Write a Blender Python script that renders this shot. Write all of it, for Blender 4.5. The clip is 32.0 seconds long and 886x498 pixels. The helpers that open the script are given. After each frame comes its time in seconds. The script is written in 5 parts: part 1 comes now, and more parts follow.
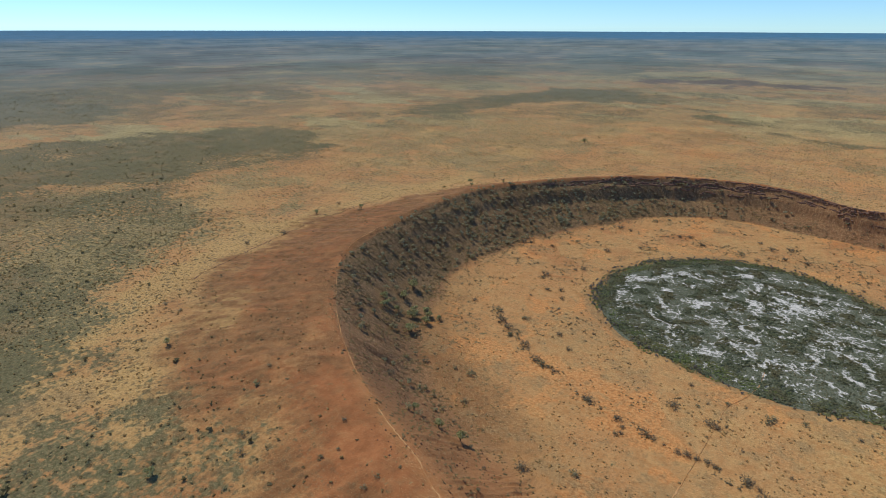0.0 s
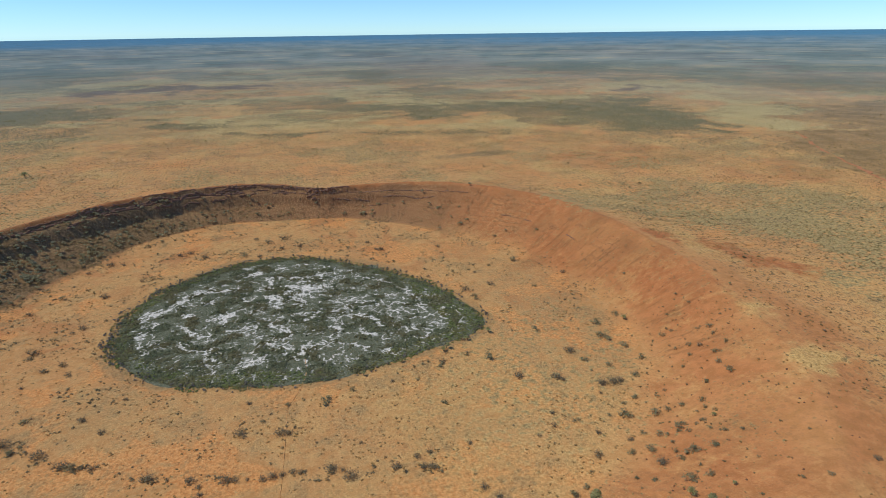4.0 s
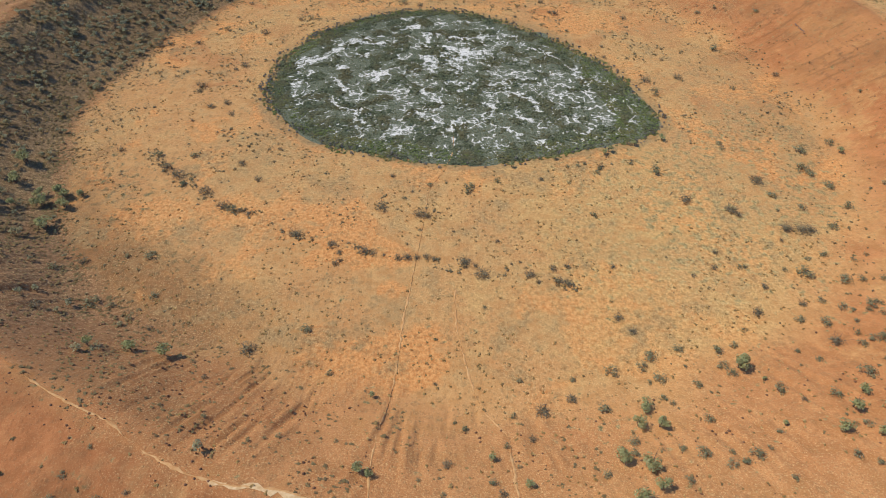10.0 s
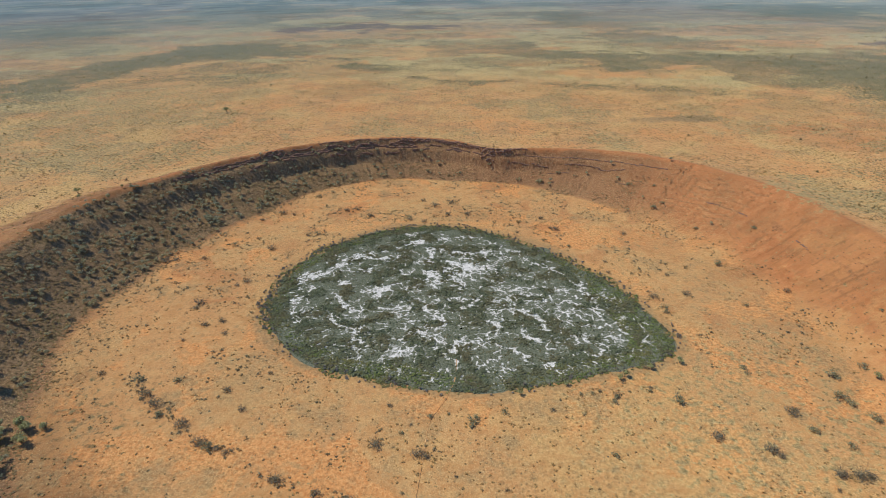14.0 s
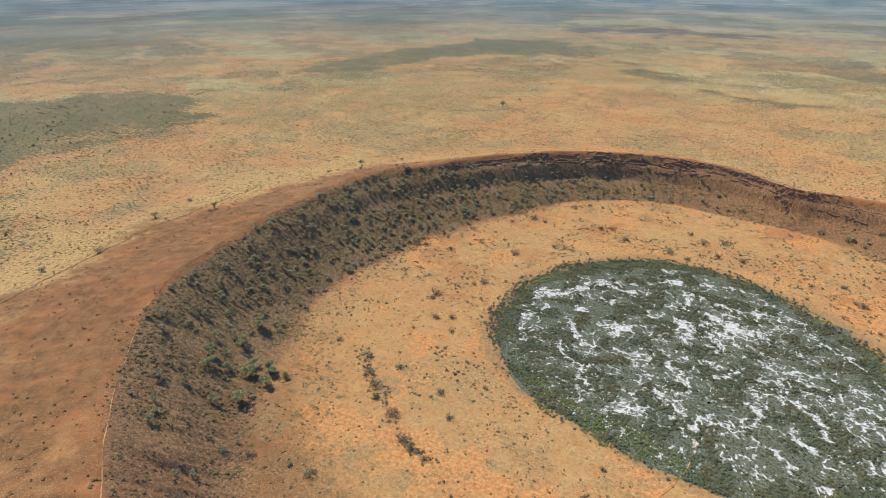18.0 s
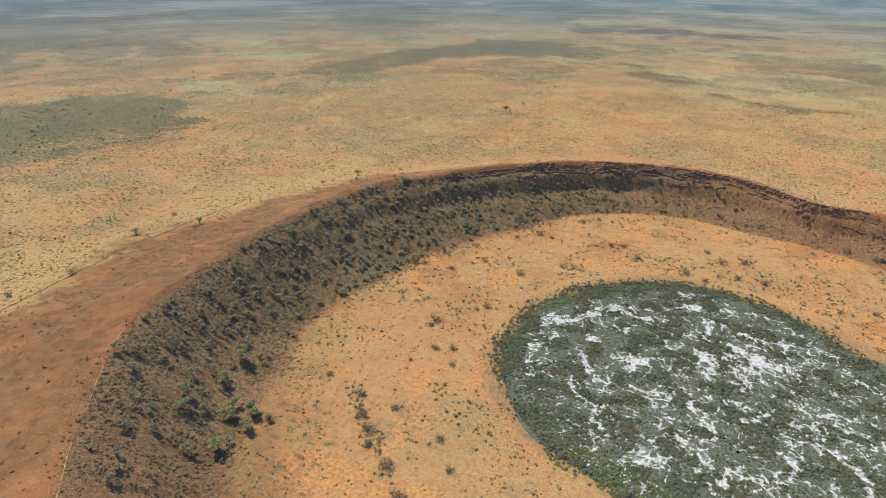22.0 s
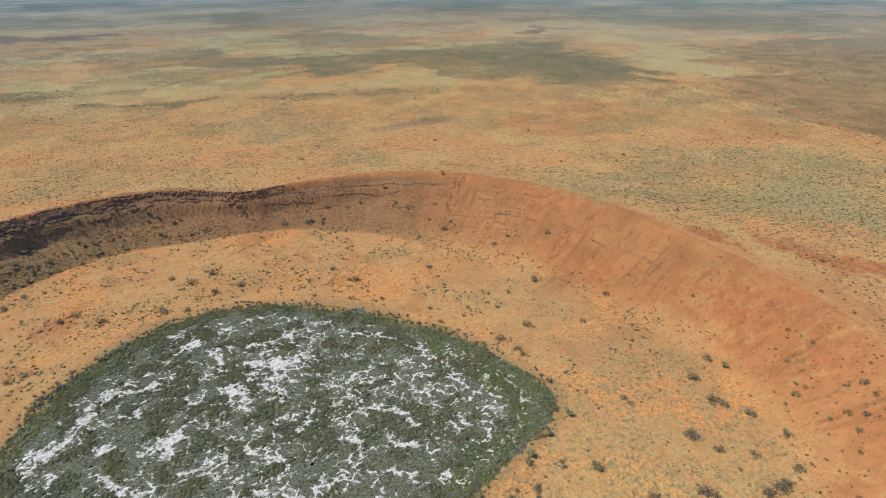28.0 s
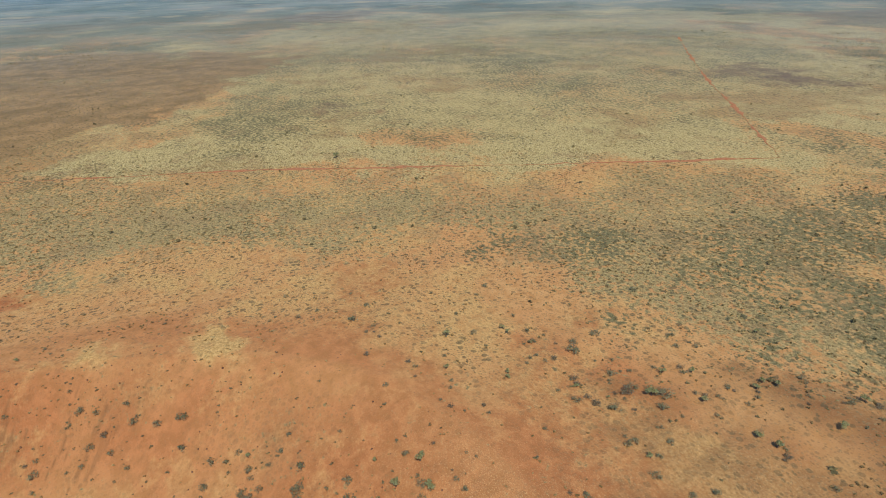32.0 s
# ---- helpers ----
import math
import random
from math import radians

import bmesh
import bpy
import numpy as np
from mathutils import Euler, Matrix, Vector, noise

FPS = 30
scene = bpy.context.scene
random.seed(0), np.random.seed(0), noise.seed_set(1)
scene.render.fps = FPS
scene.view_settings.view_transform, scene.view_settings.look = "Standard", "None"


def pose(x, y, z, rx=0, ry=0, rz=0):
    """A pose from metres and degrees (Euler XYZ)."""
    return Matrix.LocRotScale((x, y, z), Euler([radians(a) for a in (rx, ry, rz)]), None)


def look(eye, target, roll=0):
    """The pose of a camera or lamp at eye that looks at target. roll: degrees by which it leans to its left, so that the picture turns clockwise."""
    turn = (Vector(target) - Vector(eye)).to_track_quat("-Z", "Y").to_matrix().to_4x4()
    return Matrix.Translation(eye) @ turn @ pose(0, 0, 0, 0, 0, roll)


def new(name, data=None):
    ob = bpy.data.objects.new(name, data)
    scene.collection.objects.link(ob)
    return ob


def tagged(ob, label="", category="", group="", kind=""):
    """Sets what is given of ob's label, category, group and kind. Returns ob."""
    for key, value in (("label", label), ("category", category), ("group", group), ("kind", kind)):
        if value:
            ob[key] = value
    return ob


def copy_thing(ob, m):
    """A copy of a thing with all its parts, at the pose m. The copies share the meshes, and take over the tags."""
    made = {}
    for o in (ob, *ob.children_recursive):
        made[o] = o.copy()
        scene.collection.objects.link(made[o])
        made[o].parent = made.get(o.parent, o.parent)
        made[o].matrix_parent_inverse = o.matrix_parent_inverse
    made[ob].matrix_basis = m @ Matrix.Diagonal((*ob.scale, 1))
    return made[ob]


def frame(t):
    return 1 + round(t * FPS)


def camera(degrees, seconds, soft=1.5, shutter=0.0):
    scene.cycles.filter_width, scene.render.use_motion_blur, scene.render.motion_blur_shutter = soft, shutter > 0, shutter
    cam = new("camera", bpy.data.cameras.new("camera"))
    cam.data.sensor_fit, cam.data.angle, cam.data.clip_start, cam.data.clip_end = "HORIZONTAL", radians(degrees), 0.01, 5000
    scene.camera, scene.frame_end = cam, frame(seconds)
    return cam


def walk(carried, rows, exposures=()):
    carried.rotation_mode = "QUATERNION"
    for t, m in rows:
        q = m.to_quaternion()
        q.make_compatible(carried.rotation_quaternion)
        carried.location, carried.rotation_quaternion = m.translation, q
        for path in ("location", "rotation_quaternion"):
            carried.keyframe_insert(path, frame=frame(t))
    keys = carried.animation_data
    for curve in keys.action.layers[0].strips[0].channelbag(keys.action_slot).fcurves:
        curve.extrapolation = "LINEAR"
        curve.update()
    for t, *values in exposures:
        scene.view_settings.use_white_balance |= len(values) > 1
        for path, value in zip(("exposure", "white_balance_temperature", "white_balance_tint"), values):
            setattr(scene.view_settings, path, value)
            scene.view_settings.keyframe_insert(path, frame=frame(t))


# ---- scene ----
cam = camera(75.34, 32.0, soft=0.6)
# seconds, eye (m), yaw to the left of +y, pitch, roll (degrees)
PATH = [
    (0, -9.4, -535.9, 280.9, 32.77, -21.12, 0.20),
    (0.5, -12.9, -532.3, 282.1, 32.72, -21.16, 0.29),
    (1, -15.8, -527.6, 283.7, 29.76, -21.30, 0.42),
    (1.5, -18.1, -522.5, 285.0, 17.83, -21.20, -0.04),
    (2, -19.3, -518.9, 285.7, 4.46, -21.08, -0.38),
    (2.5, -19.6, -516.1, 285.6, -10.04, -20.87, -0.61),
    (3, -20.0, -511.3, 284.9, -21.00, -20.87, -0.67),
    (3.5, -20.4, -506.5, 284.1, -24.00, -20.87, -0.74),
    (4, -20.8, -501.7, 283.3, -17.50, -20.87, -0.80),
    (4.5, -21.1, -496.8, 282.5, -6.42, -20.87, -0.87),
    (5, -18.2, -491.0, 281.8, -0.25, -20.87, -0.69),
    (5.5, -16.8, -486.1, 281.2, -0.14, -20.97, -0.67),
    (6, -15.4, -482.8, 280.4, -0.00, -23.52, -0.79),
    (6.5, -16.2, -479.8, 280.3, -0.06, -30.56, -0.60),
    (7, -16.4, -474.6, 280.9, -0.09, -37.85, -0.59),
    (7.5, -17.1, -467.5, 281.9, -0.26, -44.32, -0.46),
    (8, -16.7, -461.0, 282.6, -0.22, -44.78, -0.50),
    (8.5, -16.5, -456.2, 283.0, -0.16, -44.74, -0.54),
    (9, -16.3, -452.8, 283.2, -0.13, -44.74, -0.59),
    (9.5, -16.4, -450.2, 283.1, -0.15, -44.75, -0.57),
    (10, -16.0, -447.1, 283.2, -0.10, -44.77, -0.62),
    (10.5, -15.8, -443.5, 283.2, -0.03, -44.75, -0.69),
    (11, -15.7, -439.3, 283.4, -0.03, -44.75, -0.70),
    (11.5, -15.9, -434.5, 283.8, -0.06, -44.77, -0.66),
    (12, -15.4, -427.5, 284.7, 0.01, -43.43, -0.72),
    (12.5, -13.0, -422.0, 285.5, 0.35, -37.78, -1.01),
    (13, -12.1, -415.8, 286.4, 0.41, -31.96, -0.97),
    (13.5, -12.1, -410.7, 286.8, 0.40, -26.55, -0.91),
    (14, -12.1, -405.1, 286.6, 0.39, -26.00, -0.89),
    (14.5, -12.9, -399.0, 286.3, 0.38, -25.94, -0.82),
    (15, -17.9, -392.8, 285.8, 10.47, -25.89, -0.28),
    (15.5, -19.2, -387.7, 285.5, 22.28, -25.98, 0.31),
    (15.8, -20.1, -384.8, 285.5, 26.20, -25.97, 0.33),
    (16.4, -21.9, -378.8, 285.4, 26.60, -25.96, 0.37),
    (17.5, -25.2, -367.9, 285.2, 26.57, -25.93, 0.45),
    (18, -27.6, -362.8, 285.2, 26.58, -25.93, 0.40),
    (18.5, -29.8, -357.8, 285.3, 26.63, -25.93, 0.43),
    (19, -32.6, -352.6, 285.3, 26.61, -25.95, 0.46),
    (19.5, -35.3, -347.4, 285.3, 26.60, -25.94, 0.49),
    (20, -37.7, -342.0, 285.4, 26.63, -25.97, 0.50),
    (20.5, -40.2, -336.6, 285.5, 26.65, -25.97, 0.46),
    (21, -42.7, -331.0, 285.7, 26.69, -26.00, 0.50),
    (21.5, -45.6, -325.8, 285.9, 26.67, -26.02, 0.52),
    (22, -48.5, -320.5, 286.1, 26.65, -26.02, 0.54),
    (22.5, -51.2, -314.6, 286.0, 26.68, -26.04, 0.58),
    (23, -53.7, -308.9, 285.6, 26.69, -26.02, 0.57),
    (23.5, -56.1, -303.8, 284.9, 26.71, -25.96, 0.54),
    (24, -58.7, -298.1, 284.5, 26.75, -25.95, 0.55),
    (24.5, -61.2, -292.6, 285.1, 26.76, -26.03, 0.54),
    (25, -63.7, -288.7, 287.2, 21.50, -26.17, 0.42),
    (25.5, -66.3, -284.7, 289.2, 12.50, -26.31, 0.30),
    (26, -68.9, -280.7, 291.2, 3.50, -26.45, 0.18),
    (26.5, -71.5, -276.7, 293.3, -5.23, -26.58, 0.06),
    (27, -70.0, -271.0, 294.4, -13.64, -26.57, -0.23),
    (27.5, -66.7, -264.8, 294.5, -21.90, -26.63, -0.38),
    (28, -63.2, -258.9, 293.6, -30.44, -26.62, -0.56),
    (28.5, -60.2, -253.6, 292.3, -39.52, -26.54, -0.56),
    (29, -55.8, -249.1, 290.8, -49.13, -26.44, -0.71),
    (29.5, -51.0, -245.4, 289.3, -59.36, -26.27, -0.73),
    (30, -44.9, -241.5, 287.9, -69.94, -26.15, -0.87),
    (30.5, -37.2, -241.6, 287.1, -80.34, -26.13, -1.24),
    (31, -30.9, -241.8, 286.8, -91.09, -26.18, -1.48),
    (31.5, -24.7, -242.3, 286.7, -102.31, -26.30, -1.66),
    (32, -19.0, -244.0, 286.6, -113.17, -26.43, -1.88),
]
walk(cam, [(t, pose(x, y, z, 0, 0, ya) @ pose(0, 0, 0, 90 + pi_) @ pose(0, 0, 0, 0, 0, ro))
           for t, x, y, z, ya, pi_, ro in PATH],
     [(0, -0.33), (2.5, -0.28), (4.5, -0.25), (6, -0.15), (7, 0.10), (9, 0.12), (12, 0.09), (13.5, 0.05), (18, 0.27), (25, 0.25), (27, 0.12), (29.5, 0.02), (32, -0.10)])

# ---- light ----
SUN_AZ = radians(168)      # towards the sun, from +x anticlockwise
SUN_EL = radians(55)
world = bpy.data.worlds.new("sky")
scene.world = world
world.use_nodes = True
wn = world.node_tree.nodes
sky = wn.new("ShaderNodeTexSky")
sky.sky_type = "NISHITA"
sky.sun_disc = False
sky.sun_elevation = SUN_EL
sky.sun_rotation = radians(90) - SUN_AZ
sky.altitude = 300
sky.air_density = 0.75
sky.dust_density = 0.0
sky.ozone_density = 3.0
tint = wn.new("ShaderNodeMix")
tint.data_type, tint.blend_type = "RGBA", "MULTIPLY"
tint.inputs[0].default_value = 1.0
tint.inputs[7].default_value = (0.62, 0.91, 1.20, 1)
world.node_tree.links.new(sky.outputs[0], tint.inputs[6])
world.node_tree.links.new(tint.outputs[2], wn["Background"].inputs[0])
wn["Background"].inputs[1].default_value = 0.15
sun_dir = Vector((math.cos(SUN_EL) * math.cos(SUN_AZ), math.cos(SUN_EL) * math.sin(SUN_AZ), math.sin(SUN_EL)))
sun = new("sun", bpy.data.lights.new("sun", "SUN"))
sun.data.energy = 3.55
sun.data.angle = radians(0.5)
sun.data.color = (1.0, 0.96, 0.835)
sun.matrix_world = look(sun_dir * 100, (0, 0, 0))

# ---- noise and shape fields (numpy) ----
RNG = np.random.RandomState(7)
PERM = RNG.permutation(512)
GRAD = RNG.rand(512)


def vnoise(x, y, seed=0):
    """Smooth value noise, 0 to 1."""
    xi, yi = np.floor(x).astype(int), np.floor(y).astype(int)
    fx, fy = x - xi, y - yi
    fx, fy = fx * fx * fx * (fx * (fx * 6 - 15) + 10), fy * fy * fy * (fy * (fy * 6 - 15) + 10)

    def g(a, b):
        return GRAD[PERM[(PERM[(a + seed * 57) % 512] + b) % 512]]

    return ((g(xi, yi) * (1 - fx) + g(xi + 1, yi) * fx) * (1 - fy)
            + (g(xi, yi + 1) * (1 - fx) + g(xi + 1, yi + 1) * fx) * fy)


def fbm(x, y, size, octaves=4, seed=0, gain=0.5):
    """Layered noise with features of about that size in metres, 0 to 1, mean 0.5."""
    out, amp, tot = 0.0, 1.0, 0.0
    c, s = math.cos(0.7), math.sin(0.7)
    x, y = x / size, y / size
    for n in range(octaves):
        out = out + amp * vnoise(x + 13.7 * n, y - 7.3 * n, seed + n)
        tot += amp
        amp *= gain
        x, y = 2.03 * (c * x - s * y), 2.03 * (s * x + c * y)
    return out / tot


def smooth(a, b, v):
    t = np.clip((v - a) / (b - a), 0, 1)
    return t * t * (3 - 2 * t)


def ring(table, th, blur=5):
    """A periodic curve through (degrees, value) pairs, softened."""
    deg = np.arange(-180, 180)
    t = sorted(table)
    v = np.interp(deg, [a for a, _ in t], [b for _, b in t], period=360)
    k = np.ones(2 * blur + 1) / (2 * blur + 1)
    v = np.convolve(np.r_[v[-30:], v, v[:30]], k, "same")[30:-30]
    return np.interp(np.degrees(th), deg, v, period=360)


CX, CY = 0.0, 20.0
FLOOR_R = [(180, 349), (168, 346), (150, 354), (134, 369), (118, 410), (105, 418), (90, 396), (78, 385), (65, 366), (42, 320),
           (18, 305), (0, 312), (-26, 306), (-49, 296), (-65, 292), (-83, 292), (-102, 288), (-115, 290), (-125, 305),
           (-136, 322), (-147, 328), (-160, 334)]
CREST_R = [(180, 440), (168, 455), (155, 476), (142, 472), (130, 480), (120, 486), (106, 486), (95, 472), (88, 452), (83, 414), (79, 420), (68, 432),
           (57, 446), (47, 450), (33, 440), (16, 420), (0, 405), (-16, 406), (-39, 430), (-50, 440), (-60, 428), (-70, 410),
           (-85, 392), (-101, 380), (-115, 379), (-125, 383), (-138, 396), (-150, 415), (-163, 437)]
CREST_H = [(180, 50), (150, 50), (120, 49), (95, 47), (83, 43), (60, 47), (30, 48), (0, 48), (-30, 47), (-55, 46), (-80, 40), (-95, 40), (-110, 43),
           (-125, 46), (-160, 49)]
LAKE_R = [(171, 188), (147, 218), (126, 230), (108, 236), (91, 228), (78, 210), (66, 190), (50, 178), (35, 174), (8, 176), (-11, 188), (-20, 160), (-29, 130), (-45, 108),
          (-62, 94), (-82, 88), (-102, 86), (-120, 92), (-138, 102), (-156, 130), (-175, 160)]
LUSH = [(175, 1), (140, 1), (115, 0.85), (98, 0.4), (85, 0.18), (60, 0.1), (30, 0.0), (-90, 0), (-130, 0.15), (-150, 0.45), (-165, 0.85)]
PLAIN = 26.0
EDGE = 4300.0


def polar(x, y):
    dx, dy = x - CX, y - CY
    return np.hypot(dx, dy), np.arctan2(dy, dx)


def true_range(r):
    """Beyond 1.8 km the land is drawn in towards the rim of the sheet: the distance that each ring stands for."""
    u = np.clip((r - 1800.0) / (EDGE - 1800.0), 0, 0.999)
    return np.where(r < 1800, r, 1800 + 2500 * u / (1 - u * 0.925))


def rock_beds(x, y, th, sc, prof):
    """Low steps of harder rock round the wall: the change of its profile, and where the bare risers show."""
    lev = prof * 8.3 + 4.5 * (fbm(x, y, 90, 4, 15) - 0.5)
    part_ = lev - np.floor(lev)
    beds = ring([(180, 0.0), (140, 0.25), (110, 0.8), (70, 1.0), (30, 0.9), (0, 0.6), (-40, 0.2), (-90, 0)], th)
    beds = beds * smooth(0.15, 0.4, sc) * smooth(1.0, 0.9, sc) * smooth(0.36, 0.56, fbm(x, y, 40, 3, 19))
    return beds * 0.045 * (smooth(0.3, 0.7, part_) - part_), 0.8 * beds * smooth(0.30, 0.45, part_) * smooth(0.80, 0.60, part_) * smooth(0.40, 0.62, fbm(x, y, 22, 3, 23))


def height(x, y, fine=True):
    r, th = polar(x, y)
    wob = (fbm(x, y, 60, 4, 3) - 0.5)
    fl, cr, h = ring(FLOOR_R, th), ring(CREST_R, th, 3), ring(CREST_H, th)
    cr = cr + 10 * (fbm(x, y, 45, 3, 5) - 0.5)
    fl = fl + 14 * (fbm(x, y, 50, 3, 6) - 0.5)
    s = (r - fl) / (cr - fl)
    # inner wall: talus below, steeper ledges above on the far side
    cliff = ring([(30, 0.0), (50, 0.5), (75, 0.9), (100, 1), (125, 1), (150, 0.5), (175, 0.15), (-170, 0.0), (0, 0.0), (-90, 0)], th)
    sc = np.clip(s, 0, 1)
    soft = 0.35 * sc ** 1.8 + 0.65 * sc * sc * (3 - 2 * sc)
    steep = 0.55 * sc ** 1.25 + 0.30 * smooth(0.62, 0.80, sc + 0.10 * wob) + 0.15 * smooth(0.86, 0.97, sc + 0.1 * wob)
    prof = soft * (1 - cliff) + steep * cliff
    if fine:
        gully = fbm(th * 52 + 1.2 * s, s * 1.4, 1.0, 3, 11, 0.55) - 0.5
        amp = ring([(180, 0.05), (120, 0.04), (60, 0.04), (20, 0.05), (-10, 0.05), (-50, 0.05), (-80, 0.12), (-120, 0.16), (-150, 0.12)], th)
        amp = amp * smooth(0.25, 0.60, fbm(x, y, 35, 3, 17)) * 1.4
        rib = 1 - np.abs(2 * fbm(th * 70 + 3.0 * wob, s * 1.1, 1.0, 3, 27) - 1)
        prof = prof + (0.50 * amp * gully + 0.62 * amp * (rib - 0.6)) * np.sin(np.pi * sc)
        # beds of harder rock stand out as low steps
        step, _ = rock_beds(x, y, th, sc, prof)
        prof = prof + step
    inside = 1.0 + 1.2 * wob + (h - 1.0) * prof
    w = ring([(180, 95), (150, 55), (110, 35), (60, 45), (20, 80), (-20, 125), (-60, 120), (-100, 95), (-140, 120)], th, 15)
    o = np.maximum(r - cr, 0) / w
    plain = PLAIN + 7 * (fbm(x, y, 700, 3, 21) - 0.5) * smooth(600, 1500, r) + 2.0 * wob
    outside = plain + (h - PLAIN) * np.exp(-(o ** 1.5)) + 1.5 * wob * smooth(2.5, 0.2, o)
    if fine:
        rr_ = np.maximum(r, 1)
        rill = fbm((x - CX) / rr_ * 34 + 1.5 * wob, (y - CY) / rr_ * 34, 1.0, 4, 13, 0.6) - 0.5
        outside = outside + 1.6 * (fbm(x, y, 16, 4, 157, 0.6) - 0.5) * smooth(2.6, 0.9, o) + 4.5 * rill * smooth(0.05, 0.5, o) * smooth(2.6, 0.9, o)
    z = np.where(s < 1, inside, outside)
    # round the crest
    far = true_range(r)
    eye_h = 287.0
    z = np.where(r > 1800, eye_h - (eye_h - z) * np.maximum(r, 1) / np.maximum(far, 1), z)
    return z


# ---- materials ----
def mat(name, rough=0.9):
    m = bpy.data.materials.new(name)
    m.use_nodes = True
    b = m.node_tree.nodes["Principled BSDF"]
    b.inputs["Roughness"].default_value = rough
    b.inputs["Specular IOR Level"].default_value = 0.15
    return m, m.node_tree, b


def node(nt, kind, **inputs):
    n = nt.nodes.new(kind)
    for k, v in inputs.items():
        n.inputs[k].default_value = v
    return n


def mixc(nt, fac, a, b):
    """A colour mix; each of the three is a socket or a value."""
    n = nt.nodes.new("ShaderNodeMix")
    n.data_type = "RGBA"
    for sock, v in ((n.inputs[0], fac), (n.inputs[6], a), (n.inputs[7], b)):
        if hasattr(v, "is_output"):
            nt.links.new(v, sock)
        else:
            sock.default_value = (*v, 1) if isinstance(v, tuple) else v
    return n.outputs[2]


def attr(nt, name):
    n = nt.nodes.new("ShaderNodeAttribute")
    n.attribute_name = name
    return n


def ramp(nt, sock, a, b, lo=0.0, hi=1.0):
    n = nt.nodes.new("ShaderNodeMapRange")
    n.interpolation_type = "SMOOTHSTEP"
    n.inputs[1].default_value, n.inputs[2].default_value = a, b
    n.inputs[3].default_value, n.inputs[4].default_value = lo, hi
    nt.links.new(sock, n.inputs[0])
    return n.outputs[0]


def math_(nt, op, a, b):
    n = nt.nodes.new("ShaderNodeMath")
    n.operation = op
    for sock, v in zip(n.inputs, (a, b)):
        if hasattr(v, "is_output"):
            nt.links.new(v, sock)
        else:
            sock.default_value = v
    return n.outputs[0]


def noise_tex(nt, vec, size, detail=4.0, rough=0.6):
    n = nt.nodes.new("ShaderNodeTexNoise")
    n.inputs["Scale"].default_value = 1.0 / size
    n.inputs["Detail"].default_value = detail
    n.inputs["Roughness"].default_value = rough
    if vec is not None:
        nt.links.new(vec, n.inputs["Vector"])
    return n.outputs["Fac"]


def dots(nt, vec, size, lo, hi):
    """Round tufts of that spacing, 0 to 1, each of its own width."""
    v = nt.nodes.new("ShaderNodeTexVoronoi")
    v.voronoi_dimensions = "2D"
    v.inputs["Scale"].default_value = 1.0 / size
    nt.links.new(vec, v.inputs["Vector"])
    own = nt.nodes.new("ShaderNodeSeparateColor")
    nt.links.new(v.outputs["Color"], own.inputs[0])
    d = math_(nt, "ADD", v.outputs["Distance"], math_(nt, "MULTIPLY", own.outputs[0], 0.42))
    return ramp(nt, d, lo, hi, 1.0, 0.0), own.outputs[1]


